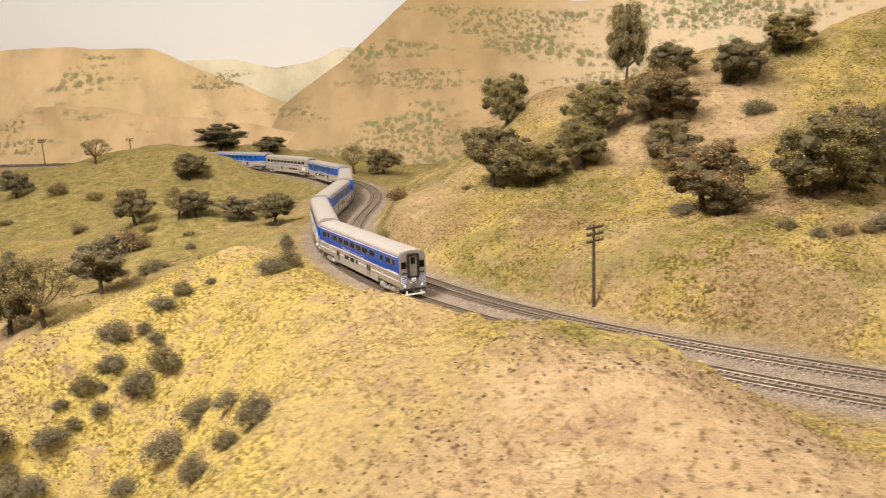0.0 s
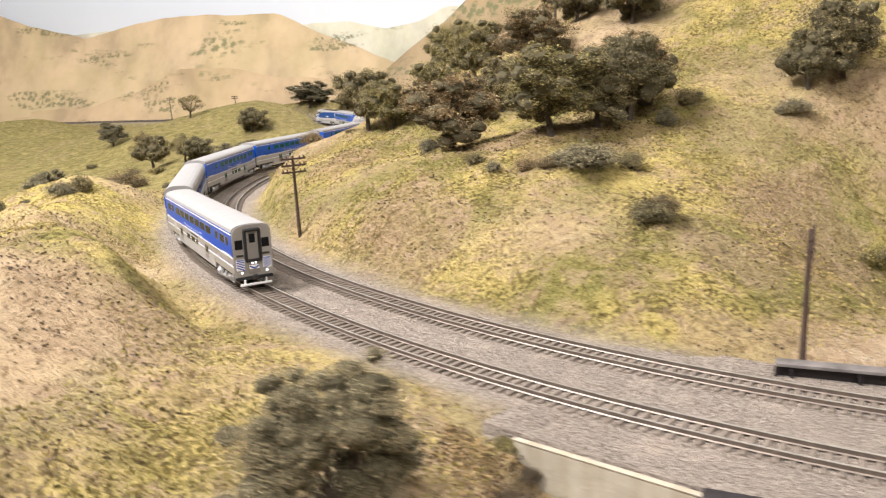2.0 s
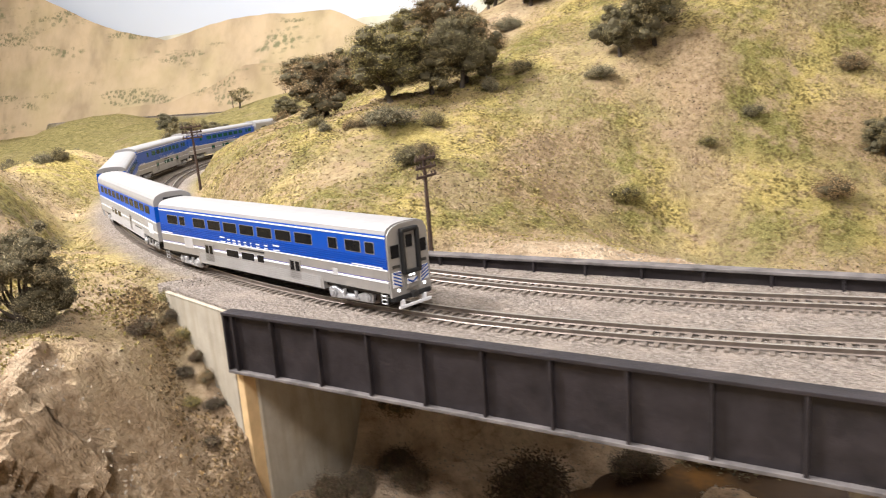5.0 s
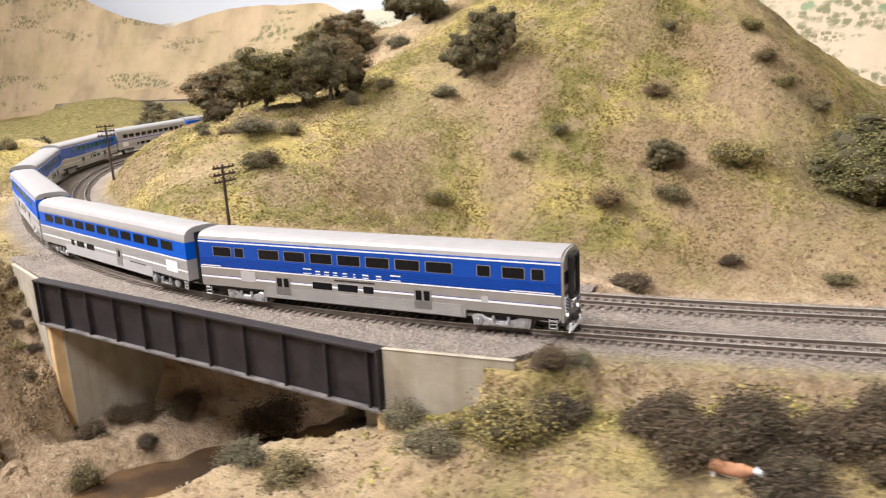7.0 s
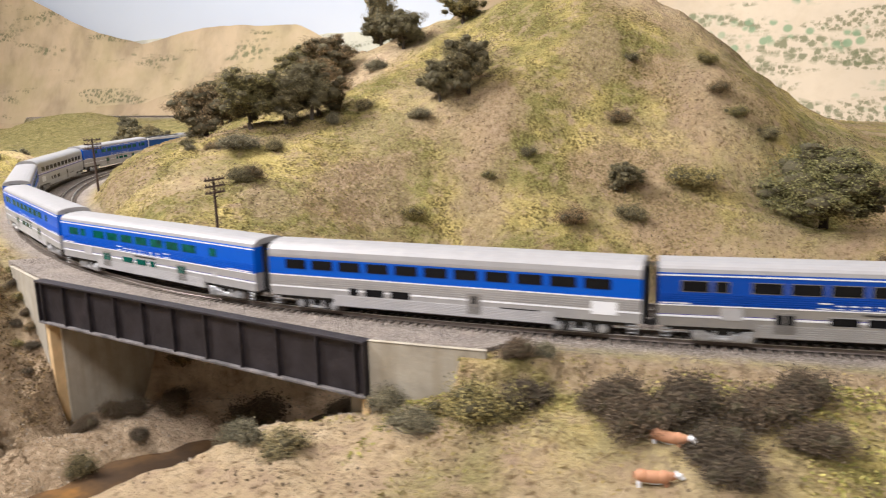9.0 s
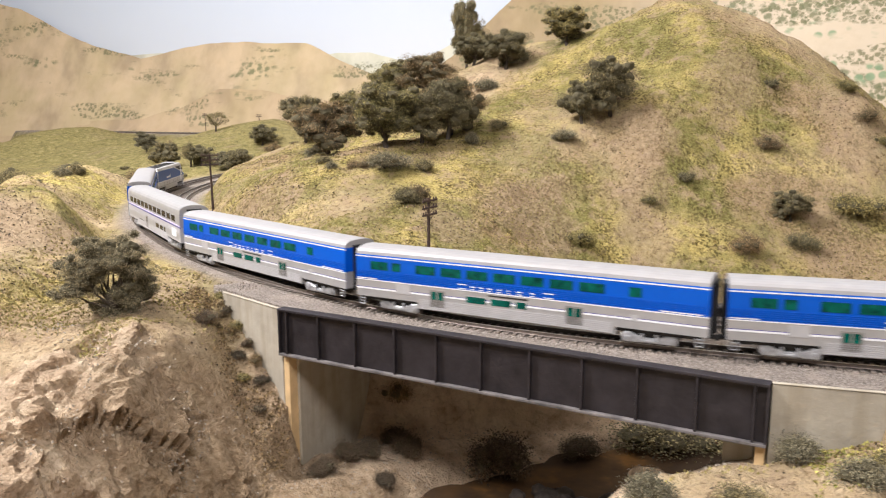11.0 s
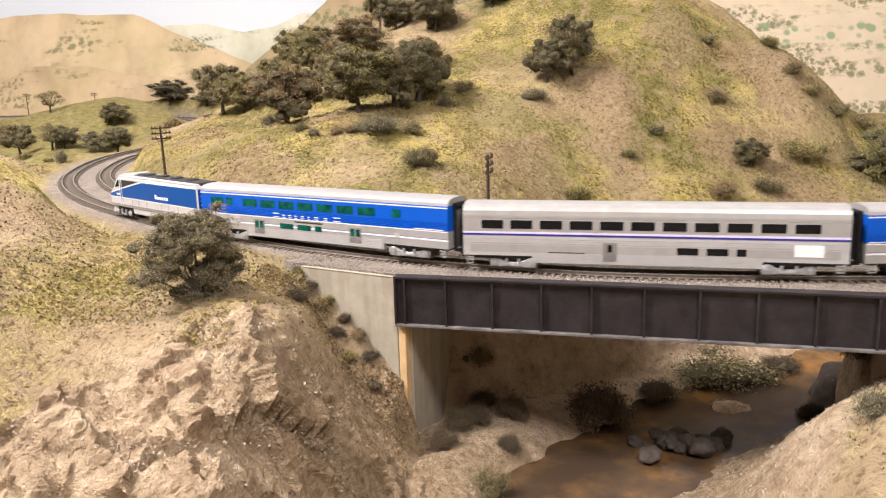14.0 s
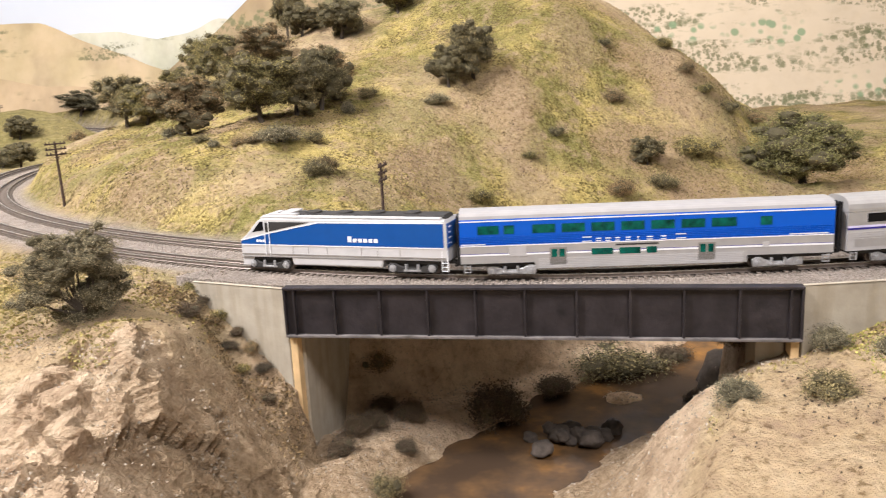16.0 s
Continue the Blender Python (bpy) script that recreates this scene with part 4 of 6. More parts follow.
def build_bush(seed, leaf, leaves=6500, lobes=7):
    """A low bush one unit wide and about 0.7 tall."""
    rng = random.Random(seed)
    r = np.random.RandomState(seed)
    root = new("bush")
    bm = bmesh.new()
    pts, sizes, cores = [], [], []
    for i in range(lobes):
        a = 2.4 * i
        d = 0.34 * math.sqrt(i / lobes) * rng.uniform(0.7, 1.2)
        s = rng.uniform(0.12, 0.24)
        c = Vector((d * math.cos(a), d * math.sin(a), s * 0.9 + rng.uniform(0, 0.18) * (1 - d * 2)))
        tube(bm, (0, 0, -0.08), c, 0.02, 0.006, 5)
        for _ in range(5):
            end = c + Vector((rng.gauss(0, 1), rng.gauss(0, 1), abs(rng.gauss(0, 0.8)))).normalized() * s * rng.uniform(1.1, 1.7)
            tube(bm, c, end, 0.006, 0.002, 3)
        n = leaves // lobes
        dd = r.normal(size=(n, 3))
        dd /= np.linalg.norm(dd, axis=1, keepdims=True)
        lump = 1 + 0.30 * np.sin(dd[:, :1] * 6 + i * 2.1) * np.sin(dd[:, 1:2] * 7 + i) + 0.15 * np.sin(dd[:, 2:] * 13 + dd[:, :1] * 9)
        depth = lump * np.where(r.rand(n, 1) < 0.7, r.uniform(0.6, 1.12, (n, 1)), r.uniform(0.5, 1.3, (n, 1)))
        p = np.array(c) + dd * depth * np.array((s * 1.15, s * 1.15, s * 0.95))
        p[:, 2] = np.maximum(p[:, 2], 0.005)
        pts.append(p)
        sizes.append(r.uniform(0.007, 0.020, n))
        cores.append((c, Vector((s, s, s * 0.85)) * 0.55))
    part("stem", bm, BARK, root)
    v, f = flakes(np.concatenate(pts), np.concatenate(sizes), seed + 50)
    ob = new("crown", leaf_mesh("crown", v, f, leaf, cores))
    ob.parent = root
    return root


def set_out(protos, rows, label, category, group, seed=0, grow=1.05, tall=1.0):
    """Copies of the plants at (x, y, height, width)."""
    rng = random.Random(seed)
    for i, (x, y, h, w) in enumerate(rows):
        p = protos[i % len(protos)]
        m = pose(x, y, ground_z(x, y) - 0.0015, rng.uniform(-4, 4), rng.uniform(-4, 4), rng.uniform(0, 360)) @ Matrix.Diagonal((w * grow, w * grow * rng.uniform(0.85, 1.1), h * grow * tall, 1))
        tagged(copy_thing(p, m), label, category, group)


def drop(roots):
    for ob in roots:
        for o in (*ob.children_recursive, ob):
            bpy.data.objects.remove(o)


OAKS = [build_tree(3, LEAF_DARK, 9, 24000, 0.30, False, "", 0.85), build_tree(4, LEAF_DARK, 7, 22000, 0.28, False, "", 0.85), build_tree(5, LEAF_GREEN, 8, 24000, 0.30, False, "", 0.85), build_tree(6, LEAF_BROWN, 9, 24000, 0.28, False, "", 0.85)]
FRONT = build_tree(14, LEAF_GREY, 10, 52000, 0.20, False, "", 0.6, [(-0.33, 0.0, 0.68, 0.15), (-0.16, 0.04, 0.86, 0.14), (0.20, -0.03, 0.90, 0.15), (0.05, 0.05, 0.90, 0.11), (0.27, 0.02, 0.60, 0.14),
                                                                                (-0.42, -0.06, 0.42, 0.15), (-0.24, -0.10, 0.48, 0.13), (0.17, -0.02, 0.24, 0.19), (-0.05, 0.06, 0.14, 0.15), (0.28, 0.06, 0.38, 0.14), (0.0, 0.0, 0.72, 0.15), (-0.10, -0.08, 0.66, 0.14), (0.12, -0.10, 0.74, 0.14)], 0.92)
AIRY = [build_tree(13, LEAF_DARK, 8, 9000, 0.36, True), build_tree(16, LEAF_GREY, 7, 16000, 0.30)]
GREENS = [build_tree(15, LEAF_LIGHT, 11, 34000, 0.20, False, "", 0.85, (), 1.2)]
BUSHES_GREY = [build_bush(21, LEAF_GREY), build_bush(22, LEAF_DARK), build_bush(23, LEAF_GREY, 6500, 7)]
BUSHES_DARK = [build_bush(24, LEAF_DARK, 6500, 9), build_bush(25, LEAF_BROWN, 6500, 8), build_bush(26, LEAF_GREEN, 6500, 8)]
UMBER = [build_bush(28, LEAF_UMBER, 8000, 9), build_bush(29, LEAF_UMBER, 8000, 8)]
BUSHES_RED = [build_bush(27, LEAF_BROWN, 6500, 9)]
HILL_OAKS = [(0.31, 0.93, 0.09, 0.125), (0.43, 0.896, 0.092, 0.105), (0.475, 0.925, 0.078, 0.09), (0.142, 1.203, 0.072, 0.095), (0.082, 1.254, 0.105, 0.115), (0.347, 1.265, 0.095, 0.13), (0.133, 1.589, 0.10, 0.10),
             (0.492, 1.323, 0.080, 0.10), (0.215, 1.20, 0.075, 0.09), (0.33, 1.13, 0.08, 0.09), (0.502, 0.978, 0.095, 0.10), (0.25, 1.30, 0.09, 0.10), (0.40, 1.40, 0.07, 0.09), (0.60, 1.38, 0.07, 0.09)]
set_out([OAKS[3], OAKS[2], OAKS[0], OAKS[2], OAKS[1]], HILL_OAKS, "rounded olive oak tree on the yellow hillside", "tree", "oaks on the hill", 1)
tagged(copy_thing(OAKS[1], pose(0.35, 1.50, ground_z(0.35, 1.50) - 0.002, 0, 0, 40) @ Matrix.Diagonal((0.085, 0.085, 0.175, 1))), "tall thin dark tree on the hilltop", "tree")
SLOPE_TREES = [
    (0.507, 0.95, 0.1019, 0.0869), (0.737, 1.055, 0.0949, 0.0884), (0.698, 1.03, 0.0744, 0.073), (1.262, 1.04, 0.115, 0.165), (1.0, 0.99, 0.0465, 0.0547),
]
set_out([OAKS[1], OAKS[0], OAKS[1], GREENS[0], OAKS[0]], SLOPE_TREES, "dark green tree on the steep hillside", "tree", "trees on the slope", 2)
SLOPE_BUSHES = [
    (0.675, 0.993, 0.0163, 0.0266), (0.545, 0.736, 0.0234, 0.043), (0.814, 0.936, 0.0174, 0.0273), (0.858, 0.98, 0.0226, 0.0319), (0.967, 1.092, 0.0248, 0.0389),
    (1.086, 1.032, 0.039, 0.086), (1.014, 0.956, 0.0319, 0.0536), (0.946, 0.915, 0.0306, 0.0514), (0.736, 0.84, 0.028, 0.0471), (0.569, 1.011, 0.0231, 0.0362),
    (1.11, 1.174, 0.0258, 0.0421), (1.135, 1.158, 0.0256, 0.0377), (1.182, 1.166, 0.026, 0.0425), (1.253, 1.239, 0.0231, 0.0565), (1.083, 1.225, 0.0265, 0.0433),
    (0.971, 1.187, 0.0191, 0.0312),
]
set_out(BUSHES_DARK, SLOPE_BUSHES, "small dark bush on the dry slope", "bush", "bushes on the slope", 1047, 1.0, 1.55)
GROVE_BUSHES = [
    (0.284, 0.928, 0.0228, 0.0384), (0.361, 0.823, 0.016, 0.0281), (0.385, 0.799, 0.0139, 0.0218), (0.417, 0.809, 0.0169, 0.0276), (0.472, 0.801, 0.0309, 0.0716),
    (0.512, 0.834, 0.0206, 0.0347), (0.545, 0.95, 0.0236, 0.0264), (0.044, 1.277, 0.0112, 0.0275), (0.485, 1.221, 0.0302, 0.0592), (0.537, 0.721, 0.0259, 0.0482),
    (0.679, 0.995, 0.0182, 0.0429), (0.437, 0.8, 0.0123, 0.0219),
]
set_out(BUSHES_GREY + BUSHES_RED, GROVE_BUSHES, "low grey brown bush under the oaks", "bush", "bushes under the oaks", 1705, 1.0, 1.55)
MOUND_BUSHES = [
    (-0.342, 0.791, 0.0272, 0.0394), (-0.317, 0.805, 0.0183, 0.0224), (-0.300, 0.790, 0.0153, 0.0200), (-0.309, 0.843, 0.0175, 0.0330), (-0.297, 0.875, 0.0234, 0.0271),
    (-0.269, 0.895, 0.0111, 0.0170), (-0.331, 0.752, 0.0225, 0.0367), (-0.351, 0.725, 0.0246, 0.0302), (-0.335, 0.732, 0.0099, 0.0151), (-0.295, 0.726, 0.0300, 0.0413),
    (-0.274, 0.741, 0.0362, 0.0414), (-0.365, 0.708, 0.0110, 0.0180), (-0.365, 0.680, 0.0217, 0.0412), (-0.348, 0.696, 0.0145, 0.0207), (-0.330, 0.711, 0.0157, 0.0237),
    (-0.243, 0.643, 0.0338, 0.0481), (-0.219, 0.661, 0.0217, 0.0478), (-0.180, 0.619, 0.0179, 0.0294), (-0.136, 0.533, 0.0302, 0.0380), (-0.155, 0.516, 0.0154, 0.0230),
    (-0.171, 0.491, 0.0251, 0.0246), (-0.284, 0.641, 0.0202, 0.0320),
]
set_out(BUSHES_GREY, MOUND_BUSHES, "low grey green sage bush on yellow turf", "bush", "sage bushes on the mound", 2252, 1.0, 1.55)
MOUND_EDGE_BUSHES = [
    (-0.362, 0.637, 0.0207, 0.0346), (-0.387, 0.644, 0.0157, 0.0235), (-0.382, 0.633, 0.0207, 0.0345), (-0.400, 0.654, 0.0416, 0.0348), (-0.489, 1.310, 0.0270, 0.0710),
    (-0.489, 1.516, 0.0170, 0.0250), (-0.195, 0.880, 0.0240, 0.0395), (-0.175, 0.894, 0.0275, 0.0337), (-0.245, 1.228, 0.0340, 0.0270),
]
set_out(BUSHES_GREY, MOUND_EDGE_BUSHES, "low grey green sage bush on yellow turf", "bush", "sage bushes on the mound", 3133, 1.0, 1.55)
VALLEY_BUSHES = [
    (-0.522, 1.615, 0.0175, 0.0269), (-0.631, 1.574, 0.055, 0.1041), (-0.627, 1.681, 0.0263, 0.0465), (-0.904, 1.953, 0.0347, 0.0495), (-1.093, 2.269, 0.0478, 0.0613),
    (-0.974, 2.224, 0.0355, 0.0522), (-1.157, 2.092, 0.021, 0.0446), (-0.075, 1.379, 0.0303, 0.0397), (-0.093, 1.263, 0.0243, 0.033),
]
set_out(BUSHES_DARK, VALLEY_BUSHES, "dark bush on the valley floor", "bush", "bushes in the valley", 3595, 1.0, 1.55)
STREAM_BUSHES = [
    (0.485, 0.429, 0.0326, 0.0533), (0.52, 0.416, 0.0159, 0.026), (0.538, 0.418, 0.0214, 0.021), (0.624, 0.485, 0.0245, 0.0412), (0.737, 0.465, 0.0512, 0.0726),
    (0.868, 0.584, 0.0397, 0.1232), (0.942, 0.621, 0.0251, 0.0546), (0.957, 0.451, 0.028, 0.043), (0.933, 0.488, 0.0305, 0.0299), 
    (0.641, 0.327, 0.029, 0.0331),
    (0.482, 0.373, 0.015, 0.0295),
]
set_out([UMBER[0], BUSHES_DARK[0], UMBER[1], BUSHES_DARK[1]], STREAM_BUSHES, "dark tangled bush on the stream bank", "bush", "bushes at the stream", 4035, 1.0, 1.55)
FRONT_BUSHES = [
    (1.053, 0.276, 0.040, 0.056), (1.008, 0.272, 0.022, 0.044), (1.317, 0.312, 0.0335, 0.0507), (1.030, 0.290, 0.022, 0.036), (1.075, 0.334, 0.0145, 0.0214),
]
set_out([BUSHES_DARK[2], BUSHES_GREY[0], BUSHES_DARK[0]], FRONT_BUSHES, "brown green bush on the near turf", "bush", "bushes before the track", 4583, 1.0, 1.45)
RIGHT_BUSHES = [
    (1.216, 0.899, 0.0176, 0.043), (1.33, 0.92, 0.0325, 0.0507), (1.362, 0.879, 0.0355, 0.0487), (1.367, 1.284, 0.0237, 0.0582), (1.312, 1.29, 0.0198, 0.0486),
]
set_out(BUSHES_DARK, RIGHT_BUSHES, "dark bush on pale sand", "bush", "bushes beyond the track", 4922, 1.0, 1.55)
VALLEY_TREES = [
    (-0.583, 1.119, 0.1038, 0.1017), (-0.657, 1.16, 0.1296, 0.1075), (-0.545, 1.229, 0.0949, 0.1028), (-0.677, 1.736, 0.0902, 0.1072), (-0.575, 1.716, 0.0729, 0.078),
    (-0.538, 1.715, 0.0659, 0.0775), (-0.44, 1.712, 0.0571, 0.0915), (-0.346, 1.627, 0.0708, 0.0958), (-1.116, 2.587, 0.0862, 0.0966), (-0.745, 2.355, 0.0829, 0.1095),
    (-0.802, 2.924, 0.0993, 0.2271), (-0.631, 4.146, 0.1588, 0.1796), (-0.586, 2.78, 0.062, 0.1217), (-0.271, 2.515, 0.096, 0.0905), (-0.184, 2.553, 0.0859, 0.1135),
    (0.001, 4.194, 0.171, 0.2455), (-1.23, 2.295, 0.0836, 0.0969),
]
set_out([AIRY[0], OAKS[0], AIRY[1], OAKS[1]], [r for r in VALLEY_TREES if r[1] < 3.35], "dark spreading oak tree in the valley", "tree", "oaks in the valley", 9)
tagged(copy_thing(FRONT, pose(0.415, 0.335, ground_z(0.415, 0.335) - 0.007, 0, 0, 35) @ Matrix.Diagonal((0.082, 0.082, 0.074, 1))), "grey green spreading oak on the rocky bank", "tree")
SPUR_BUSHES = [(0.890, 0.249, 0.024, 0.034), (0.94, 0.226, 0.022, 0.04), (0.975, 0.300, 0.022, 0.034)]
set_out(BUSHES_GREY, SPUR_BUSHES, "small grey green bush on the sandy spur", "bush", "bushes on the spur", 35, 1.0, 1.5)
BANK_BUSHES = [(0.625, 0.410, 0.026, 0.036), (0.659, 0.430, 0.028, 0.036), (0.628, 0.467, 0.028, 0.036), (0.612, 0.395, 0.024, 0.03), (0.655, 0.385, 0.018, 0.026), (0.60, 0.37, 0.022, 0.03), (0.80, 0.53, 0.026, 0.05)]
set_out(UMBER, BANK_BUSHES, "dark brown twiggy bush below the bridge", "bush", "brown bushes below the bridge", 37, 1.0, 1.5)
SLOPE_UMBER = [(1.001, 0.788, 0.034, 0.060), (1.097, 0.890, 0.020, 0.036), (1.341, 0.931, 0.026, 0.050)]
set_out(UMBER, SLOPE_UMBER, "brown twiggy bush at the foot of the slope", "bush", "brown bushes beyond the track", 55, 1.0, 1.4)
UMBER_BUSHES = [(1.148, 0.272, 0.036, 0.056), (1.128, 0.290, 0.032, 0.046), (1.172, 0.292, 0.036, 0.054), (1.186, 0.262, 0.026, 0.046), (1.208, 0.294, 0.034, 0.050), (1.228, 0.312, 0.030, 0.042),
                (1.200, 0.244, 0.024, 0.040), (1.058, 0.323, 0.020, 0.030), (1.072, 0.296, 0.026, 0.036), (1.236, 0.276, 0.024, 0.040)]
set_out(UMBER, UMBER_BUSHES, "dark brown twiggy bush on green turf", "bush", "brown bushes before the track", 31, 1.0, 1.5)
EDGE_BUSHES = [(0.498, 0.392, 0.014, 0.02), (0.512, 0.380, 0.015, 0.022), (0.526, 0.370, 0.014, 0.02), (0.548, 0.360, 0.014, 0.02), (0.483, 0.398, 0.012, 0.018), (0.488, 0.404, 0.016, 0.022), (0.503, 0.396, 0.017, 0.022), (0.518, 0.388, 0.016, 0.02), (0.531, 0.381, 0.017, 0.02), (0.541, 0.372, 0.018, 0.02), (0.474, 0.412, 0.013, 0.02)]
set_out([BUSHES_DARK[1], UMBER[0], BUSHES_DARK[2], UMBER[1]], EDGE_BUSHES, "small brown olive bush along the wing wall", "bush", "bushes along the wing wall", 33, 0.85, 1.3)

drop([FRONT] + OAKS + AIRY + GREENS + BUSHES_GREY + BUSHES_DARK + BUSHES_RED + UMBER)


# ---- poles, animals, stones ----
def build_pole(x, y, turn, tall, arms, label):
    root = new("telegraph_pole")
    root.matrix_world = pose(x, y, ground_z(x, y) - 0.002, 0.6, -0.8, turn)
    tagged(root, label, "telegraph pole", "telegraph poles")
    bm = tube(bmesh.new(), (0, 0, 0), (0, 0, tall), 0.0021, 0.0014, 10)
    part("post", bm, WOOD, root)
    for k in range(arms):
        z = tall - 0.003 - 0.0072 * k
        bm = bmesh.new()
        box(bm, -0.0135, 0.0135, -0.0024, -0.0008, z - 0.0010, z + 0.0010, 0.0002)
        for sd in (-1, 1):
            tube(bm, (0, -0.0016, z - 0.0055), (sd * 0.0075, -0.0016, z - 0.0008), 0.0003, 0.0003, 5)
        arm = part("crossarm", bm, WOOD, root, "dark wooden crossarm")
        for xx in (-0.0118, -0.0072, 0.0072, 0.0118):
            bm = tube(bmesh.new(), (xx, -0.0016, z + 0.0009), (xx, -0.0016, z + 0.0034), 0.0009, 0.0006, 8)
            part("insulator", bm, WOOD, arm)
    return root


build_pole(0.631, 0.553, 78, 0.0925, 3, "dark wooden telegraph pole beside the far track")
build_pole(0.160, 0.827, 40, 0.0905, 3, "dark wooden telegraph pole at the cutting")
build_pole(-1.50, 3.03, 10, 0.10, 2, "small dark telegraph pole beside the far line")
build_pole(-1.13, 2.93, 10, 0.10, 2, "small dark telegraph pole beside the far line")


def build_cow(x, y, turn, label):
    root = new("cow")
    root.matrix_world = pose(x, y, ground_z(x, y) - 0.0066, 0, 0, turn) @ Matrix.Scale(0.78, 4)
    tagged(root, label, "cow", "resting cows")

    def blob(name, parts, mat, lab=""):
        bm = bmesh.new()
        for c, r in parts:
            bmesh.ops.create_icosphere(bm, subdivisions=2, radius=1, matrix=Matrix.Translation(c) @ Matrix.Diagonal((*r, 1)))
        return smooth(part(name, bm, mat, root, lab))

    blob("body", [((0, 0, 0.0135), (0.0115, 0.0042, 0.0045)), ((0.007, 0, 0.0140), (0.0050, 0.0042, 0.0048)), ((-0.007, 0, 0.0140), (0.0048, 0.0044, 0.0046)), ((0.0115, 0, 0.0150), (0.0038, 0.0024, 0.0032))], COW_BROWN, "brown hide")
    blob("head", [((0.0158, 0, 0.0158), (0.0030, 0.0018, 0.0021)), ((0.0182, 0, 0.0142), (0.0020, 0.0013, 0.0014)), ((0.0148, 0.0024, 0.0170), (0.0006, 0.0016, 0.0008)), ((0.0148, -0.0024, 0.0170), (0.0006, 0.0016, 0.0008))], WHITE, "white face")
    blob("belly", [((0.001, 0, 0.0108), (0.0090, 0.0030, 0.0024))], WHITE, "white belly")
    for xx in (-0.0085, 0.0085):
        for yy in (-0.0024, 0.0024):
            bm = tube(bmesh.new(), (xx, yy, 0), (xx, yy, 0.011), 0.0009, 0.0014, 8)
            part("leg", bm, COW_BROWN if xx > 0 else WHITE, root)
    bm = tube(bmesh.new(), (-0.0118, 0, 0.0165), (-0.0128, 0, 0.0070), 0.0006, 0.0004, 6)
    part("tail", bm, COW_BROWN, root)


COW_BROWN = paint("brown_hide", (0.40, 0.20, 0.11), 0.7, 0, 0.15, 120)
build_cow(1.165, 0.258, -10, "brown and white cow lying on green turf")
build_cow(1.162, 0.229, 10, "brown and white cow resting beside brown bushes")


def build_rock(name, x, y, z, r, mat, seed, label, group):
    rng = random.Random(seed)
    bm = bmesh.new()
    bmesh.ops.create_icosphere(bm, subdivisions=3, radius=1)
    for v in bm.verts:
        n = v.co.normalized()
        k = 1 + 0.35 * noise.noise(n * 1.7 + Vector((seed, 0, 0))) + 0.12 * noise.noise(n * 5 + Vector((0, seed, 0)))
        v.co = Vector((n.x * r * rng.uniform(0.98, 1.02), n.y * r * 0.9, n.z * r * 0.75)) * k
    ob = smooth(part(name, bm, mat))
    ob.matrix_world = pose(x, y, z + r * 0.3, 0, 0, rng.uniform(0, 360))
    return tagged(ob, label, "rock", group)


for i in range(16):
    rr = random.Random(40 + i)
    x, y = 0.803 + rr.gauss(0, 0.019), 0.412 + rr.gauss(0, 0.016)
    build_rock("stream_rock", x, y, -0.166 + rr.uniform(0, 0.010), rr.uniform(0.006, 0.0115), STONE, 3 + i, "dark rounded wet rock in the stream", "rocks in the stream")
build_rock("boulder", 0.637, 0.400, -0.160, 0.014, PALE_STONE, 7, "pale rounded boulder below the bridge", "boulders")
build_rock("boulder", 0.985, 0.515, -0.165, 0.042, STONE, 9, "large brown boulder beside the abutment", "boulders")
build_rock("boulder", 1.285, 0.335, -0.018, 0.010, STONE, 12, "dark grey stone on the turf", "boulders")


# ---- turf: tiny tufts and grit too many to count ----
def scatter(name, count, x0, x1, y0, y1, keep, size, mat, seed, label):
    r = np.random.RandomState(seed)
    x, y = r.uniform(x0, x1, count), r.uniform(y0, y1, count)
    h, grass, rock, gravel = land(x, y)
    ok = keep(x, y, grass, rock, gravel, r)
    x, y, h = x[ok], y[ok], h[ok]
    c = np.stack([x, y, h + size * 0.25], 1)
    v, f = flakes(c, r.uniform(size * 0.5, size, len(x)), seed + 1)
    me = bpy.data.meshes.new(name)
    me.from_pydata(v.tolist(), [], f.tolist())
    me.materials.append(mat)
    tagged(new(name, me), label, "turf", kind="stuff")


def tufty(f, cutoff):
    return lambda x, y, g, k, s, r: (fbm(x, y, f, 3) + 0.25 * (g - 0.5) + r.uniform(-0.12, 0.12, x.shape) > cutoff) & (s < 0.15) & (k < 0.6) & (g > 0.3) & (sown_dry(x, y) < r.uniform(0.3, 1.1, x.shape))


scatter("dry_turf", 45000, -0.6, 1.45, 0.12, 1.3, tufty(11, 0.05), 0.0014, LEAF_YELLOW, 61, "dry yellow turf clumps on the hills")
scatter("olive_turf", 130000, -0.6, 1.45, 0.12, 1.3, tufty(8, 0.06), 0.0018, LEAF_OLIVE, 64, "olive green turf clumps on the hills")
scatter("bank_litter", 26000, 0.30, 1.45, 0.15, 0.75, lambda x, y, g, k, s, r: (k + 0.5 * fbm(x, y, 14, 3) + r.uniform(-0.3, 0.3, x.shape) > 0.8) & (s < 0.2), 0.0016, PALE_STONE, 67, "broken grit on the stream banks")
scatter("green_turf", 26000, 0.98, 1.45, 0.10, 0.345, lambda x, y, g, k, s, r: (fbm(x, y, 9, 3) + r.uniform(-0.15, 0.15, x.shape) > 0.0) & (s < 0.1), 0.0019, LEAF_BRIGHT, 71, "bright green and yellow turf near the cows")
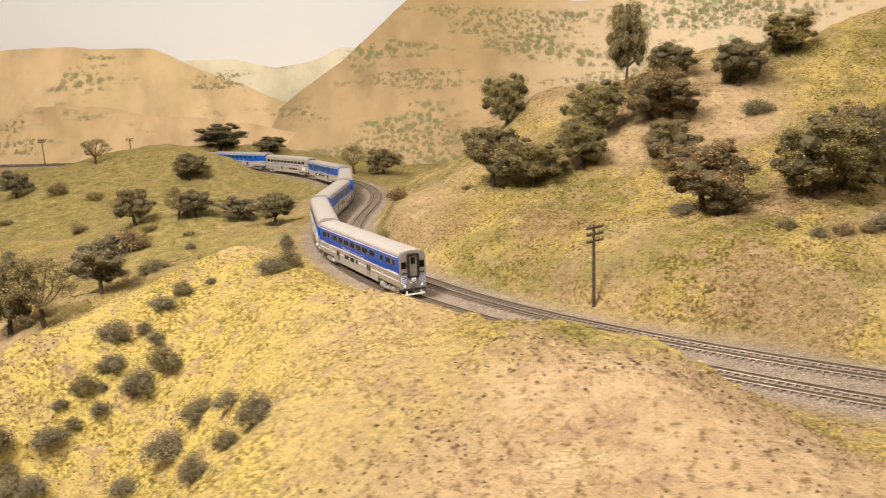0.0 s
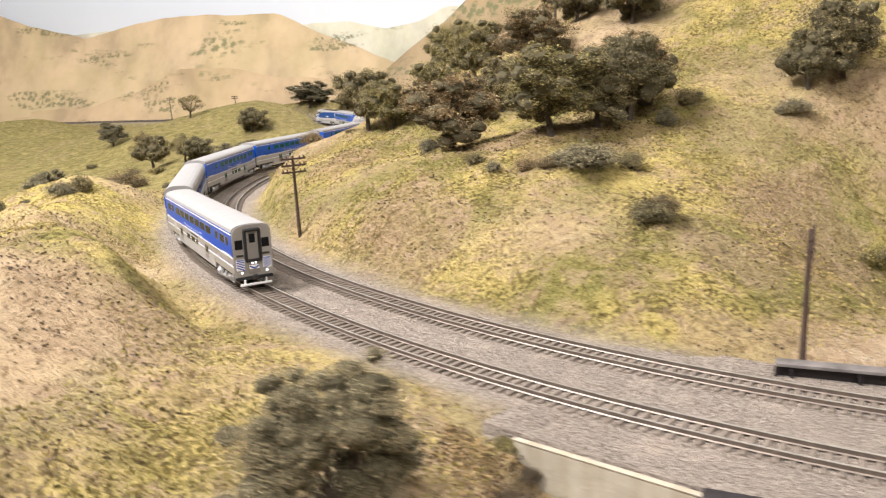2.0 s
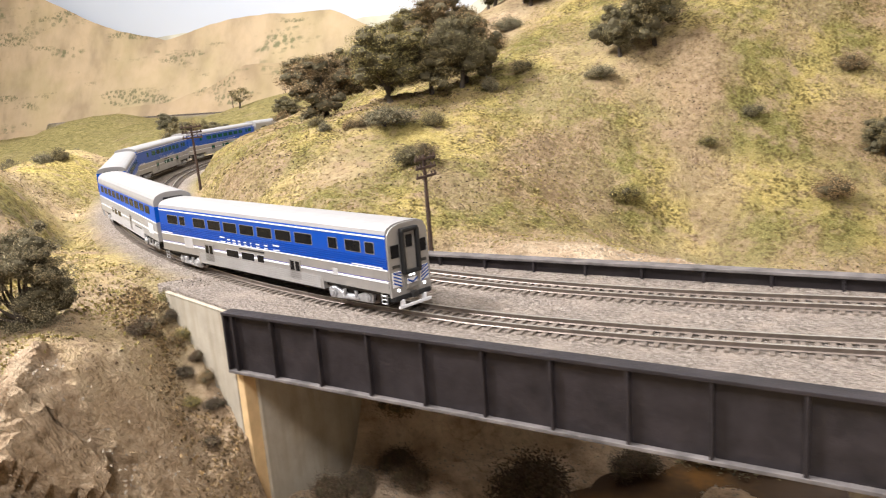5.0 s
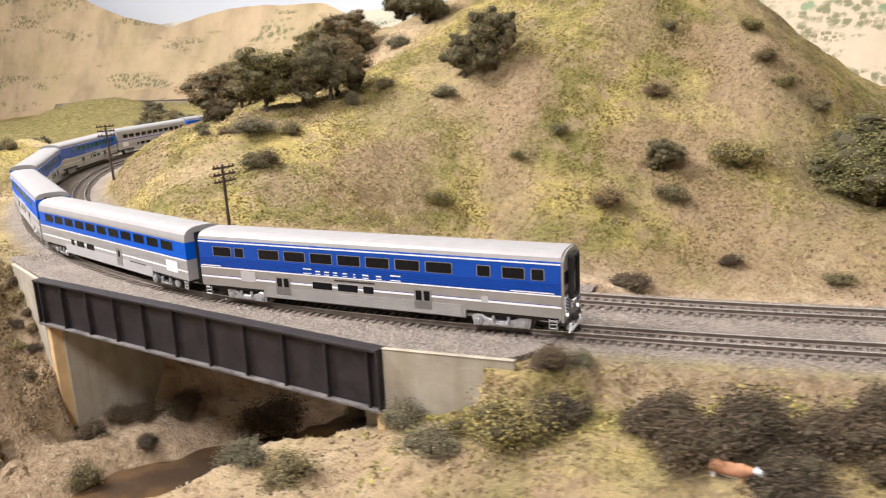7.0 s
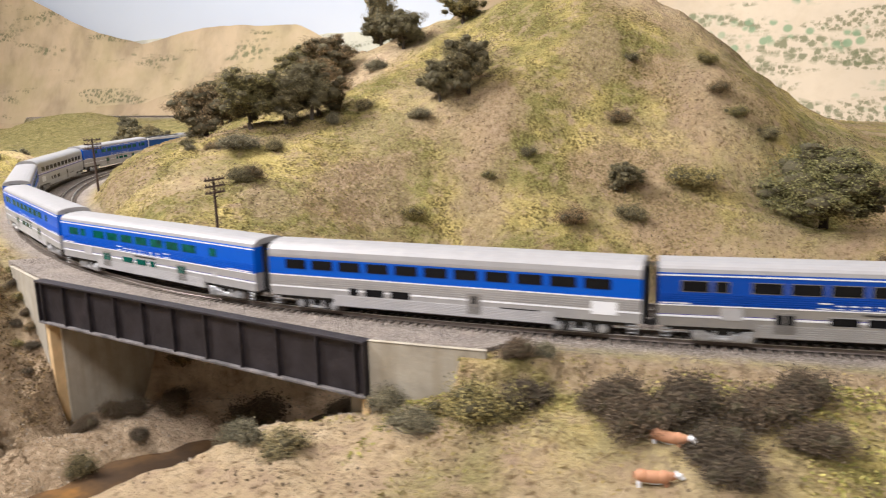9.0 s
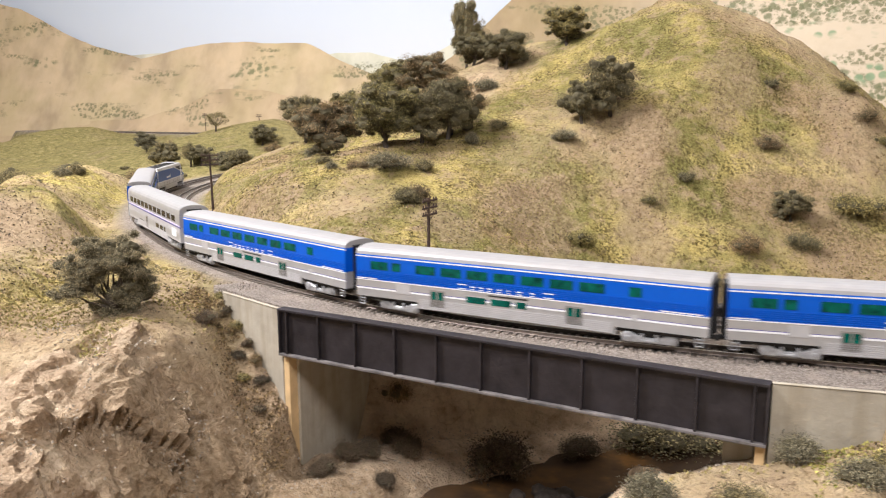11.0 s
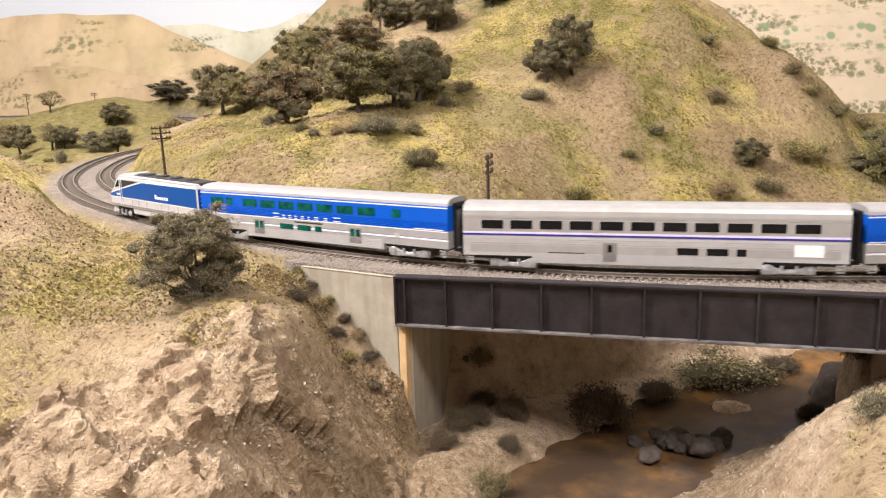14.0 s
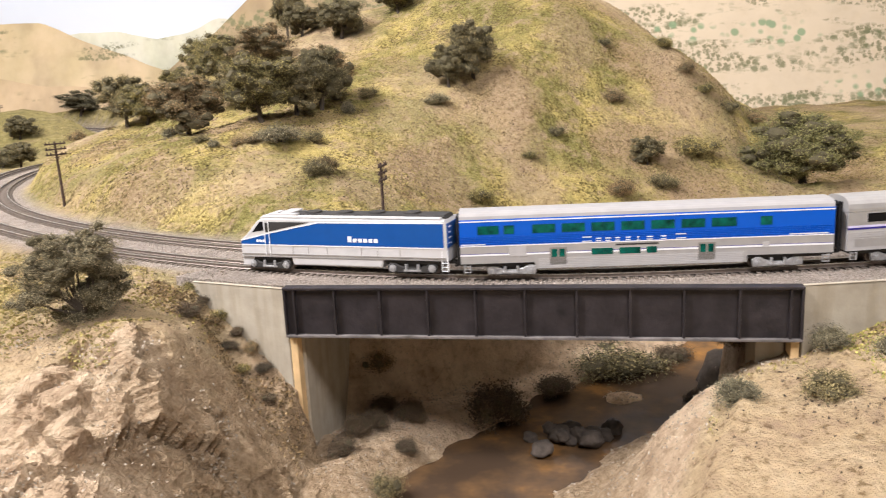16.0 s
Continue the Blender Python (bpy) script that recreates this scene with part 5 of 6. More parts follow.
scatter("mound_turf", 60000, -0.5, 0.3, 0.22, 1.0, lambda x, y, g, k, s, r: (fbm(x, y, 16, 3) + r.uniform(-0.12, 0.12, x.shape) > 0.02) & (s < 0.15) & (sown_dry(x, y) > 0.2), 0.0014, LEAF_YELLOW, 75, "yellow turf specks on the near mound")


def by_wall(x, y, g, k, s, r):
    across = (x - 0.4775) * 0.402 + (y - 0.408) * 0.916
    return (across < -0.002) & (across > -0.045 + r.uniform(0, 0.03, x.shape)) & (fbm(x, y, 40, 2) > -0.15)


scatter("wall_brush", 12000, 0.44, 0.575, 0.29, 0.42, by_wall, 0.0019, LEAF_BROWN, 81, "brown brush and litter below the wing wall")
scatter("oak_litter", 5000, 0.30, 0.47, 0.27, 0.42, lambda x, y, g, k, s, r: (fbm(x, y, 24, 3) + r.uniform(-0.2, 0.2, x.shape) > 0.02) & (s < 0.15), 0.0017, LEAF_OLIVE, 83, "grey green litter round the oak")
scatter("rock_rubble", 7000, 0.34, 0.60, 0.08, 0.31, lambda x, y, g, k, s, r: fbm(x, y, 20, 3) + r.uniform(-0.2, 0.2, x.shape) > 0.22, 0.0018, PALE_STONE, 85, "loose rubble on the rocky bank")
scatter("dark_tufts", 90000, -0.6, 1.45, 0.12, 1.4, lambda x, y, g, k, s, r: (fbm(x, y, 13, 3) + r.uniform(-0.25, 0.25, x.shape) > 0.20 + 0.12 * sown_dry(x, y)) & (s < 0.1) & (k < 0.5), 0.0018, LEAF_UMBER, 91, "dark brown specks of dead growth on the hills")


# ---- train ----
LENGTH, PITCH, LOCO_LENGTH = 0.2900, 0.2985, 0.194
W, TOP = 0.0168, 0.0545


def body_profile(w, z0, z1, crown):
    """Half-round roof over straight sides."""
    pts = [(-w, z0), (-w, z1 - crown)]
    for i in range(1, 10):
        a = math.pi * i / 10
        c = math.cos(a)
        pts.append((-w * (abs(c) ** 0.75) * (1 if c > 0 else -1), z1 - crown + crown * math.sin(a) ** 0.8))
    return pts + [(w, z1 - crown), (w, z0)]


def extrude_x(bm, prof, x0, x1, mat=0):
    a = [bm.verts.new((x0, y, z)) for y, z in prof]
    b = [bm.verts.new((x1, y, z)) for y, z in prof]
    n = len(prof)
    for i in range(n):
        bm.faces.new((a[i], a[(i + 1) % n], b[(i + 1) % n], b[i])).material_index = mat
    bm.faces.new(a).material_index = mat
    bm.faces.new(b[::-1]).material_index = mat
    bmesh.ops.recalc_face_normals(bm, faces=bm.faces)
    return bm


def slab(u0, u1, z0, z1, side, proud, deep=0.0008, bev=0.0, length=None):
    """A flat piece on the coach's side, from u0 to u1 of its length."""
    L = LENGTH if length is None else length
    bm = bmesh.new()
    y = side * W
    lo, hi = sorted((y - side * deep, y + side * proud))
    box(bm, (u0 - 0.5) * L, (u1 - 0.5) * L, lo, hi, z0, z1, 0)
    if bev:
        es = [e for e in bm.edges if abs(e.verts[0].co.x - e.verts[1].co.x) < 1e-6 and abs(e.verts[0].co.z - e.verts[1].co.z) < 1e-6]
        bmesh.ops.bevel(bm, geom=es, offset=bev, segments=3, profile=0.5, affect="EDGES")
    return bm


def build_bogie(parent, frame_mat, wheelbase=0.031):
    """Side frames, bolster and four wheels; x along the track."""
    root = new("bogie")
    root.parent = parent
    for sd in (-1, 1):
        y0, y1 = sorted((sd * 0.0122, sd * 0.0150))
        half = wheelbase / 2
        bm = bmesh.new()
        # a bar that dips between the axles, with arms over both axle boxes
        line = [(-half - 0.0035, 0.0022), (-half - 0.0048, 0.0080), (-half - 0.002, 0.0098), (-half + 0.002, 0.0098), (-half + 0.006, 0.0076), (-0.004, 0.0060), (0.004, 0.0060),
                (half - 0.006, 0.0076), (half - 0.002, 0.0098), (half + 0.002, 0.0098), (half + 0.0048, 0.0080), (half + 0.0035, 0.0022)]
        a = [bm.verts.new((x, y0, z)) for x, z in line]
        b = [bm.verts.new((x, y1, z)) for x, z in line]
        for k in range(len(line)):
            bm.faces.new((a[k], a[(k + 1) % len(line)], b[(k + 1) % len(line)], b[k]))
        bm.faces.new(a), bm.faces.new(b[::-1])
        bmesh.ops.recalc_face_normals(bm, faces=bm.faces)
        bmesh.ops.bevel(bm, geom=list(bm.edges), offset=0.0004, segments=1, affect="EDGES")
        fr = part("side_frame", bm, frame_mat, root)
        for x in (-half, half):
            bm = bmesh.new()
            tube(bm, (x, sd * 0.0145, 0.0058), (x, sd * 0.0160, 0.0058), 0.0034, 0.0030, 14)
            tube(bm, (x, sd * 0.0155, 0.0058), (x, sd * 0.0168, 0.0058), 0.0018, 0.0014, 10)
            part("axle_box", bm, CHROME, fr, "bright silver axle box")
        bm = bmesh.new()
        box(bm, -0.0075, 0.0075, *sorted((sd * 0.0146, sd * 0.0157)), 0.0030, 0.0048, 0.0004)
        for x in (-0.0052, 0.0052):
            tube(bm, (x, sd * 0.0150, 0.0046), (x, sd * 0.0150, 0.0092), 0.0012, 0.0012, 8)
        part("spring_plank", bm, CHROME, fr, "silver spring plank")
        bm = bmesh.new()
        box(bm, -half - 0.003, half + 0.003, *sorted((sd * 0.0104, sd * 0.0112)), 0.0030, 0.0100)
        part("inner_plate", bm, DARK, root, "dark inner plate")
    bm = bmesh.new()
    box(bm, -0.005, 0.005, -0.012, 0.012, 0.005, 0.0095, 0.0006)
    part("bolster", bm, DARK, root)
    for x in (-wheelbase / 2, wheelbase / 2):
        for sd in (-1, 1):
            bm = bmesh.new()
            tube(bm, (x, sd * 0.0072, 0.0052), (x, sd * 0.0092, 0.0052), 0.0051, 0.0051, 18)
            tube(bm, (x, sd * 0.0068, 0.0052), (x, sd * 0.0073, 0.0052), 0.0056, 0.0056, 18)
            part("wheel", bm, RAIL, root, "dark steel wheel")
    return root


def window(root, u0, u1, z0, z1, sd, glass, frame_mat, length=None):
    f = part("window", slab(u0 - 0.002, u1 + 0.002, z0 - 0.0004, z1 + 0.0004, sd, 0.00015, bev=0.0007, length=length), frame_mat, root)
    part("pane", slab(u0, u1, z0, z1, sd, 0.00025, bev=0.0005, length=length), glass, f, "dark tinted window pane")


UPPER = [(0.050, 0.108), (0.122, 0.150), (0.200, 0.262), (0.280, 0.342), (0.360, 0.422), (0.440, 0.502), (0.520, 0.582), (0.600, 0.662), (0.680, 0.745), (0.808, 0.838)]
LOWER = [(0.360, 0.418), (0.434, 0.492), (0.507, 0.536)]
DOORS = [(0.246, 0.292), (0.645, 0.691)]
LETTERS = [(0.335, 0.360), (0.372, 0.386), (0.398, 0.412), (0.424, 0.436), (0.452, 0.464), (0.482, 0.488), (0.508, 0.524), (0.546, 0.560), (0.585, 0.612)]


def coach_ends(root, cab):
    """Diaphragms and couplers; the leading coach has a driver's cab at its front."""
    ends = [-1] if cab else [-1, 1]
    for e in ends:
        x = e * LENGTH / 2
        bm = bmesh.new()
        x0, x1 = sorted((x, x + e * 0.0030))
        box(bm, x0, x1, -0.0085, -0.0058, 0.010, 0.050, 0.0008)
        box(bm, x0, x1, 0.0058, 0.0085, 0.010, 0.050, 0.0008)
        box(bm, x0, x1, -0.0085, 0.0085, 0.046, 0.050, 0.0008)
        part("diaphragm", bm, BLACK, root, "black rubber diaphragm")
        bm = bmesh.new()
        x0, x1 = sorted((x + e * 0.0002, x + e * 0.0008))
        box(bm, x0, x1, -0.0055, 0.0055, 0.012, 0.044)
        part("end_door", bm, GREY_PAINT, root, "grey end door")
    for e in (-1, 1):
        bm = bmesh.new()
        x0, x1 = sorted((e * (LENGTH / 2 - 0.004), e * (LENGTH / 2 + 0.0045)))
        box(bm, x0, x1, -0.0012, 0.0012, 0.0075, 0.0105, 0.0003)
        box(bm, *sorted((e * (LENGTH / 2 + 0.0025), e * (LENGTH / 2 + 0.0055))), -0.0022, 0.0022, 0.007, 0.0112, 0.0006)
        part("coupler", bm, DARK, root, "dark knuckle coupler")
    for e in (-1, 1):
        for sd in (-1, 1):
            bm = bmesh.new()
            x = e * (LENGTH / 2 - 0.0055)
            for z in (0.0052, 0.0078, 0.0102):
                tube(bm, (x - 0.0025, sd * 0.0165, z), (x + 0.0025, sd * 0.0165, z), 0.0004, 0.0004, 5)
            for dx in (-0.0025, 0.0025):
                tube(bm, (x + dx, sd * 0.0165, 0.0048), (x + dx, sd * 0.0165, 0.0112), 0.0004, 0.0004, 5)
            part("step", bm, CHROME, root, "small silver footstep")
    if not cab:
        return
    x = LENGTH / 2
    bm = bmesh.new()
    extrude_x(bm, [(y * 0.985, z) for y, z in body_profile(W, 0.0095, TOP - 0.0006, 0.009)], x - 0.0002, x + 0.0016)
    cabf = part("cab_front", bm, SHADED_SILVER, root, "silver cab front with safety stripes")
    x += 0.0016
    bm = bmesh.new()
    for b in ((-0.0074, -0.0050, 0.0235, 0.0500), (0.0050, 0.0074, 0.0235, 0.0500), (-0.0070, 0.0070, 0.0482, 0.0508), (-0.0070, 0.0070, 0.0222, 0.0246)):
        box(bm, x - 0.0003, x + 0.0034, *b, 0.0009)
    part("gasket", bm, BLACK, cabf, "thick black door gasket")
    bm = bmesh.new()
    box(bm, x - 0.0003, x + 0.0010, -0.0050, 0.0050, 0.0125, 0.0485, 0.0004)
    part("front_door", bm, GREY_PAINT, cabf, "grey front door")
    bm = bmesh.new()
    box(bm, x + 0.0008, x + 0.0013, -0.0026, 0.0026, 0.0385, 0.0462, 0.0002)
    part("door_window", bm, GLASS, cabf)
    for sd in (-1, 1):
        bm = bmesh.new()
        box(bm, x - 0.0004, x + 0.0006, *sorted((sd * 0.0082, sd * 0.0146)), 0.0335, 0.0415, 0.0003)
        part("windscreen", bm, GLASS, cabf, "dark windscreen")
        bm = bmesh.new()
        box(bm, x - 0.0004, x + 0.0005, *sorted((sd * 0.0082, sd * 0.0142)), 0.0272, 0.0290, 0.0002)
        part("grille", bm, DARK, cabf)
        bm = bmesh.new()
        box(bm, x - 0.0004, x + 0.0005, *sorted((sd * 0.0078, sd * 0.0150)), 0.0155, 0.0250, 0.0002)
        pl = part("stripe_panel", bm, WHITE, cabf, "white panel with blue safety stripes")
        for k in range(5):
            bm = bmesh.new()
            z = 0.0150 + 0.0021 * k
            vs = [bm.verts.new((x + 0.0007, sd * 0.0082, z + 0.0)), bm.verts.new((x + 0.0007, sd * 0.0082, min(z + 0.0010, 0.0248))),
                  bm.verts.new((x + 0.0007, sd * 0.0146, min(z + 0.0040, 0.0250))), bm.verts.new((x + 0.0007, sd * 0.0146, min(z + 0.0030, 0.0248)))]
            f = bm.faces.new(vs)
            bmesh.ops.solidify(bm, geom=[f], thickness=0.0002)
            part("stripe", bm, BLUE, pl, "blue slanting stripe")
        bm = bmesh.new()
        tube(bm, (x - 0.0003, sd * 0.0108, 0.0133), (x + 0.0008, sd * 0.0108, 0.0133), 0.0010, 0.0010, 12)
        part("marker_light", bm, HEADLIGHT, cabf, "lit lower headlight")
        bm = bmesh.new()
        tube(bm, (x + 0.0006, sd * 0.0014, 0.0212), (x + 0.0018, sd * 0.0014, 0.0212), 0.0009, 0.0009, 12)
        part("headlight", bm, HEADLIGHT, cabf, "lit headlight")
    bm = bmesh.new()
    box(bm, x + 0.0006, x + 0.0014, -0.0042, 0.0042, 0.0160, 0.0194)
    ch = part("chevron_panel", bm, WHITE, cabf)
    for sd in (-1, 1):
        bm = bmesh.new()
        f = bm.faces.new([bm.verts.new(p) for p in ((x + 0.0017, 0, 0.0160), (x + 0.0017, 0, 0.0172), (x + 0.0017, sd * 0.004, 0.0192), (x + 0.0017, sd * 0.004, 0.0180))])
        bmesh.ops.solidify(bm, geom=[f], thickness=0.0002)
        part("stripe", bm, BLUE, ch, "blue chevron stripe")
    bm = bmesh.new()
    box(bm, x - 0.004, x + 0.0012, -0.0155, 0.0155, 0.0068, 0.0098, 0.0006)
    part("buffer_beam", bm, BLACK, root)
    bm = bmesh.new()
    box(bm, x + 0.0016, x + 0.0030, -0.0135, 0.0135, 0.0022, 0.0042, 0.0004)
    for sd in (-1, 1):
        box(bm, x - 0.001, x + 0.0028, *sorted((sd * 0.0085, sd * 0.0098)), 0.003, 0.0075, 0.0003)
    part("snow_plough", bm, WHITE, root, "white pilot bar")


def build_blue_coach(glass, cab=False):
    root = new("train_coach")
    h = LENGTH / 2
    bm = extrude_x(bmesh.new(), [(-W, 0.0122), (-W, 0.0268), (W, 0.0268), (W, 0.0122)], -h, h)
    part("lower_body", bm, SHADED_SILVER if cab else SILVER, root, "grey fluted lower body")
    bm = extrude_x(bmesh.new(), [(-W, 0.0270), (-W, 0.0470), (-W * 0.985, 0.0482), (W * 0.985, 0.0482), (W, 0.0470), (W, 0.0270)], -h, h)
    part("upper_body", bm, DEEP_BLUE if cab else BLUE, root, "glossy blue upper body")
    roof = [p for p in body_profile(W * 0.985, 0.0482, TOP, 0.0062)]
    part("roof", extrude_x(bmesh.new(), roof, -h, h), ROOF_GREY, root, "pale grey rounded roof")
    bm = extrude_x(bmesh.new(), [(-W * 0.85, 0.0092), (-W * 0.85, 0.0122), (W * 0.85, 0.0122), (W * 0.85, 0.0092)], -h * 0.97, h * 0.97)
    part("underframe", bm, DARK, root)
    for sd in (-1, 1):
        part("waist_stripe", slab(0, 1, 0.0262, 0.0270, sd, 0.0002), WHITE, root, "white waist stripe")
        part("lower_stripe", slab(0, 1, 0.0186, 0.0200, sd, 0.0002), WHITE, root, "white lower stripe")
        part("eaves_stripe", slab(0, 1, 0.0462, 0.0471, sd, 0.0002), WHITE, root, "white stripe under the roof")
        part("thin_stripe", slab(0, 1, 0.0200, 0.0204, sd, 0.00016), PURPLE, root, "thin violet stripe")
        for k in range(5):
            part("flute", slab(0, 1, 0.0283 + 0.0014 * k, 0.0288 + 0.0014 * k, sd, 0.0003), DEEP_BLUE if cab else BLUE, root)
        part("skirt", slab(0.205, 0.775, 0.0068, 0.0160, sd, 0.0001, 0.003), SHADED_SILVER if cab else SILVER, root, "silver skirt between the bogies")
        for k in range(6):
            part("flute", slab(0.215, 0.765, 0.0072 + 0.0014 * k, 0.0082 + 0.0014 * k, sd, 0.0003), SILVER if cab else PALE_SILVER, root, "bright fluted skirt rib")
        for u0, u1 in UPPER + ([(0.868, 0.918), (0.935, 0.962)] if cab else []):
            window(root, u0, u1, 0.0360, 0.0428, sd, glass, GREY_PAINT if cab else DEEP_BLUE)
        for u0, u1 in LOWER:
            window(root, u0, u1, 0.0168, 0.0220, sd, glass, PALE_SILVER)
        for u0, u1 in DOORS:
            d = part("side_door", slab(u0, u1, 0.0098, 0.0238, sd, 0.0003), GREY_PAINT, root, "grey double side door")
            c = (u0 + u1) / 2
            for a, b in ((u0 + 0.005, c - 0.003), (c + 0.003, u1 - 0.005)):
                part("pane", slab(a, b, 0.0160, 0.0225, sd, 0.0005, bev=0.0004), glass, d)
        part("vent_panel", slab(0.135, 0.182, 0.0175, 0.0255, sd, 0.0003), PALE_SILVER, root, "pale louvred panel")
        part("hatch", slab(0.815, 0.832, 0.0180, 0.0225, sd, 0.0003), PALE_SILVER, root)
        mark = part("side_lettering", slab(0.425, 0.540, 0.0238, 0.0250, sd, 0.0002), DARK, root, "dark bar of small lettering")
        for k, (u0, u1) in enumerate(LETTERS):
            tall = 0.0040 if k in (0, 8) else 0.0027
            bm = slab(u0, u1, 0.0276, 0.0282, sd, 0.0004)
            lo, hi = sorted((sd * (W - 0.0008), sd * (W + 0.0004)))
            box(bm, (u0 - 0.5) * LENGTH, (u1 - 0.5) * LENGTH, lo, hi, 0.0276 + tall - 0.0008, 0.0276 + tall)
            part("letter_bar", bm, WHITE, mark, "pair of white bars in place of a letter")
        for u0, u1 in ((0.004, 0.070), (0.885, 0.985)):
            part("number_bar", slab(u0, u1, 0.0276, 0.0285, sd, 0.0003), WHITE, root, "white bar of small lettering")
    coach_ends(root, cab)
    for x in (-0.103, 0.103):
        b = build_bogie(root, CHROME)
        b.location.x = x
    return root


def build_long_window_coach(name, band, stripe, lab):
    """A coach with eleven wide windows in one band; silver, or with a blue band."""
    root = new(name)
    h = LENGTH / 2
    blue = band is BLUE
    low = SILVER if blue else GREY_PAINT
    part("lower_body", extrude_x(bmesh.new(), [(-W, 0.0120), (-W, 0.0288), (W, 0.0288), (W, 0.0120)], -h, h), SILVER if blue else PALE_SILVER, root, "silver fluted lower body")
    part("window_band", extrude_x(bmesh.new(), [(-W, 0.0290), (-W, 0.0425), (W, 0.0425), (W, 0.0290)], -h, h), band, root, lab)
    part("roof", extrude_x(bmesh.new(), body_profile(W, 0.0427, TOP, 0.0095), -h, h), ROOF_GREY if blue else SILVER, root, "pale silver ribbed roof")
    part("underframe", extrude_x(bmesh.new(), [(-W * 0.85, 0.0090), (-W * 0.85, 0.0120), (W * 0.85, 0.0120), (W * 0.85, 0.0090)], -h * 0.97, h * 0.97), DARK, root)
    for sd in (-1, 1):
        if blue:
            part("waist_stripe", slab(0, 1, 0.0281, 0.0290, sd, 0.0002), WHITE, root, "white waist stripe")
            part("lower_stripe", slab(0, 1, 0.0188, 0.0200, sd, 0.0002), WHITE, root, "white lower stripe")
        else:
            part("waist_stripe", slab(0, 1, 0.0303, 0.0318, sd, 0.0002), LILAC, root, "lilac waist stripe")
            part("thin_stripe", slab(0, 1, 0.0287, 0.0302, sd, 0.0002), PURPLE, root, "dark violet stripe")
            part("grey_panel", slab(0.02, 0.98, 0.0148, 0.0225, sd, 0.00012), SILVER, root, "grey lower panel")
        for k in range(11):
            u = 0.055 + 0.0815 * k
            window(root, u - 0.002, u + 0.060, 0.0342, 0.0412, sd, GLASS, PALE_SILVER if not blue else DEEP_BLUE)
        part("skirt", slab(0.195, 0.795, 0.0066, 0.0155, sd, 0.0001, 0.003), PALE_SILVER, root, "bright skirt between the bogies")
        for k in range(7):
            part("flute", slab(0.20, 0.79, 0.0070 + 0.0012 * k, 0.0077 + 0.0012 * k, sd, 0.0003), PALE_SILVER, root, "bright fluted skirt rib")
        for k in range(4):
            part("flute", slab(0, 1, 0.0212 + 0.0016 * k, 0.0218 + 0.0016 * k, sd, 0.0002), SILVER if blue else PALE_SILVER, root)
        flip = (lambda a, b: (a, b)) if blue else (lambda a, b: (1 - b, 1 - a))
        for a, b in ((0.245, 0.270), (0.290, 0.345), (0.365, 0.420)):
            window(root, *flip(a, b), 0.0158, 0.0214, sd, GLASS, PALE_SILVER)
        d = part("side_door", slab(*flip(0.575, 0.612), 0.0090, 0.0240, sd, 0.0003), GREY_PAINT, root, "grey side door")
        part("pane", slab(*flip(0.588, 0.600), 0.0168, 0.0225, sd, 0.0005), GLASS, d)
        part("baggage_panel", slab(*flip(0.885, 0.945) if blue else (0.87, 0.94), 0.0165, 0.0255, sd, 0.0003), WHITE, root, "plain white baggage door")
        part("lettering_bar", slab(*flip(0.66, 0.76), 0.0150, 0.0158, sd, 0.0003), DARK, root, "dark bar of small lettering")
    coach_ends(root, False)
    for x in (-0.103, 0.103):
        b = build_bogie(root, DARK if blue else CHROME)
        b.location.x = x
    return root


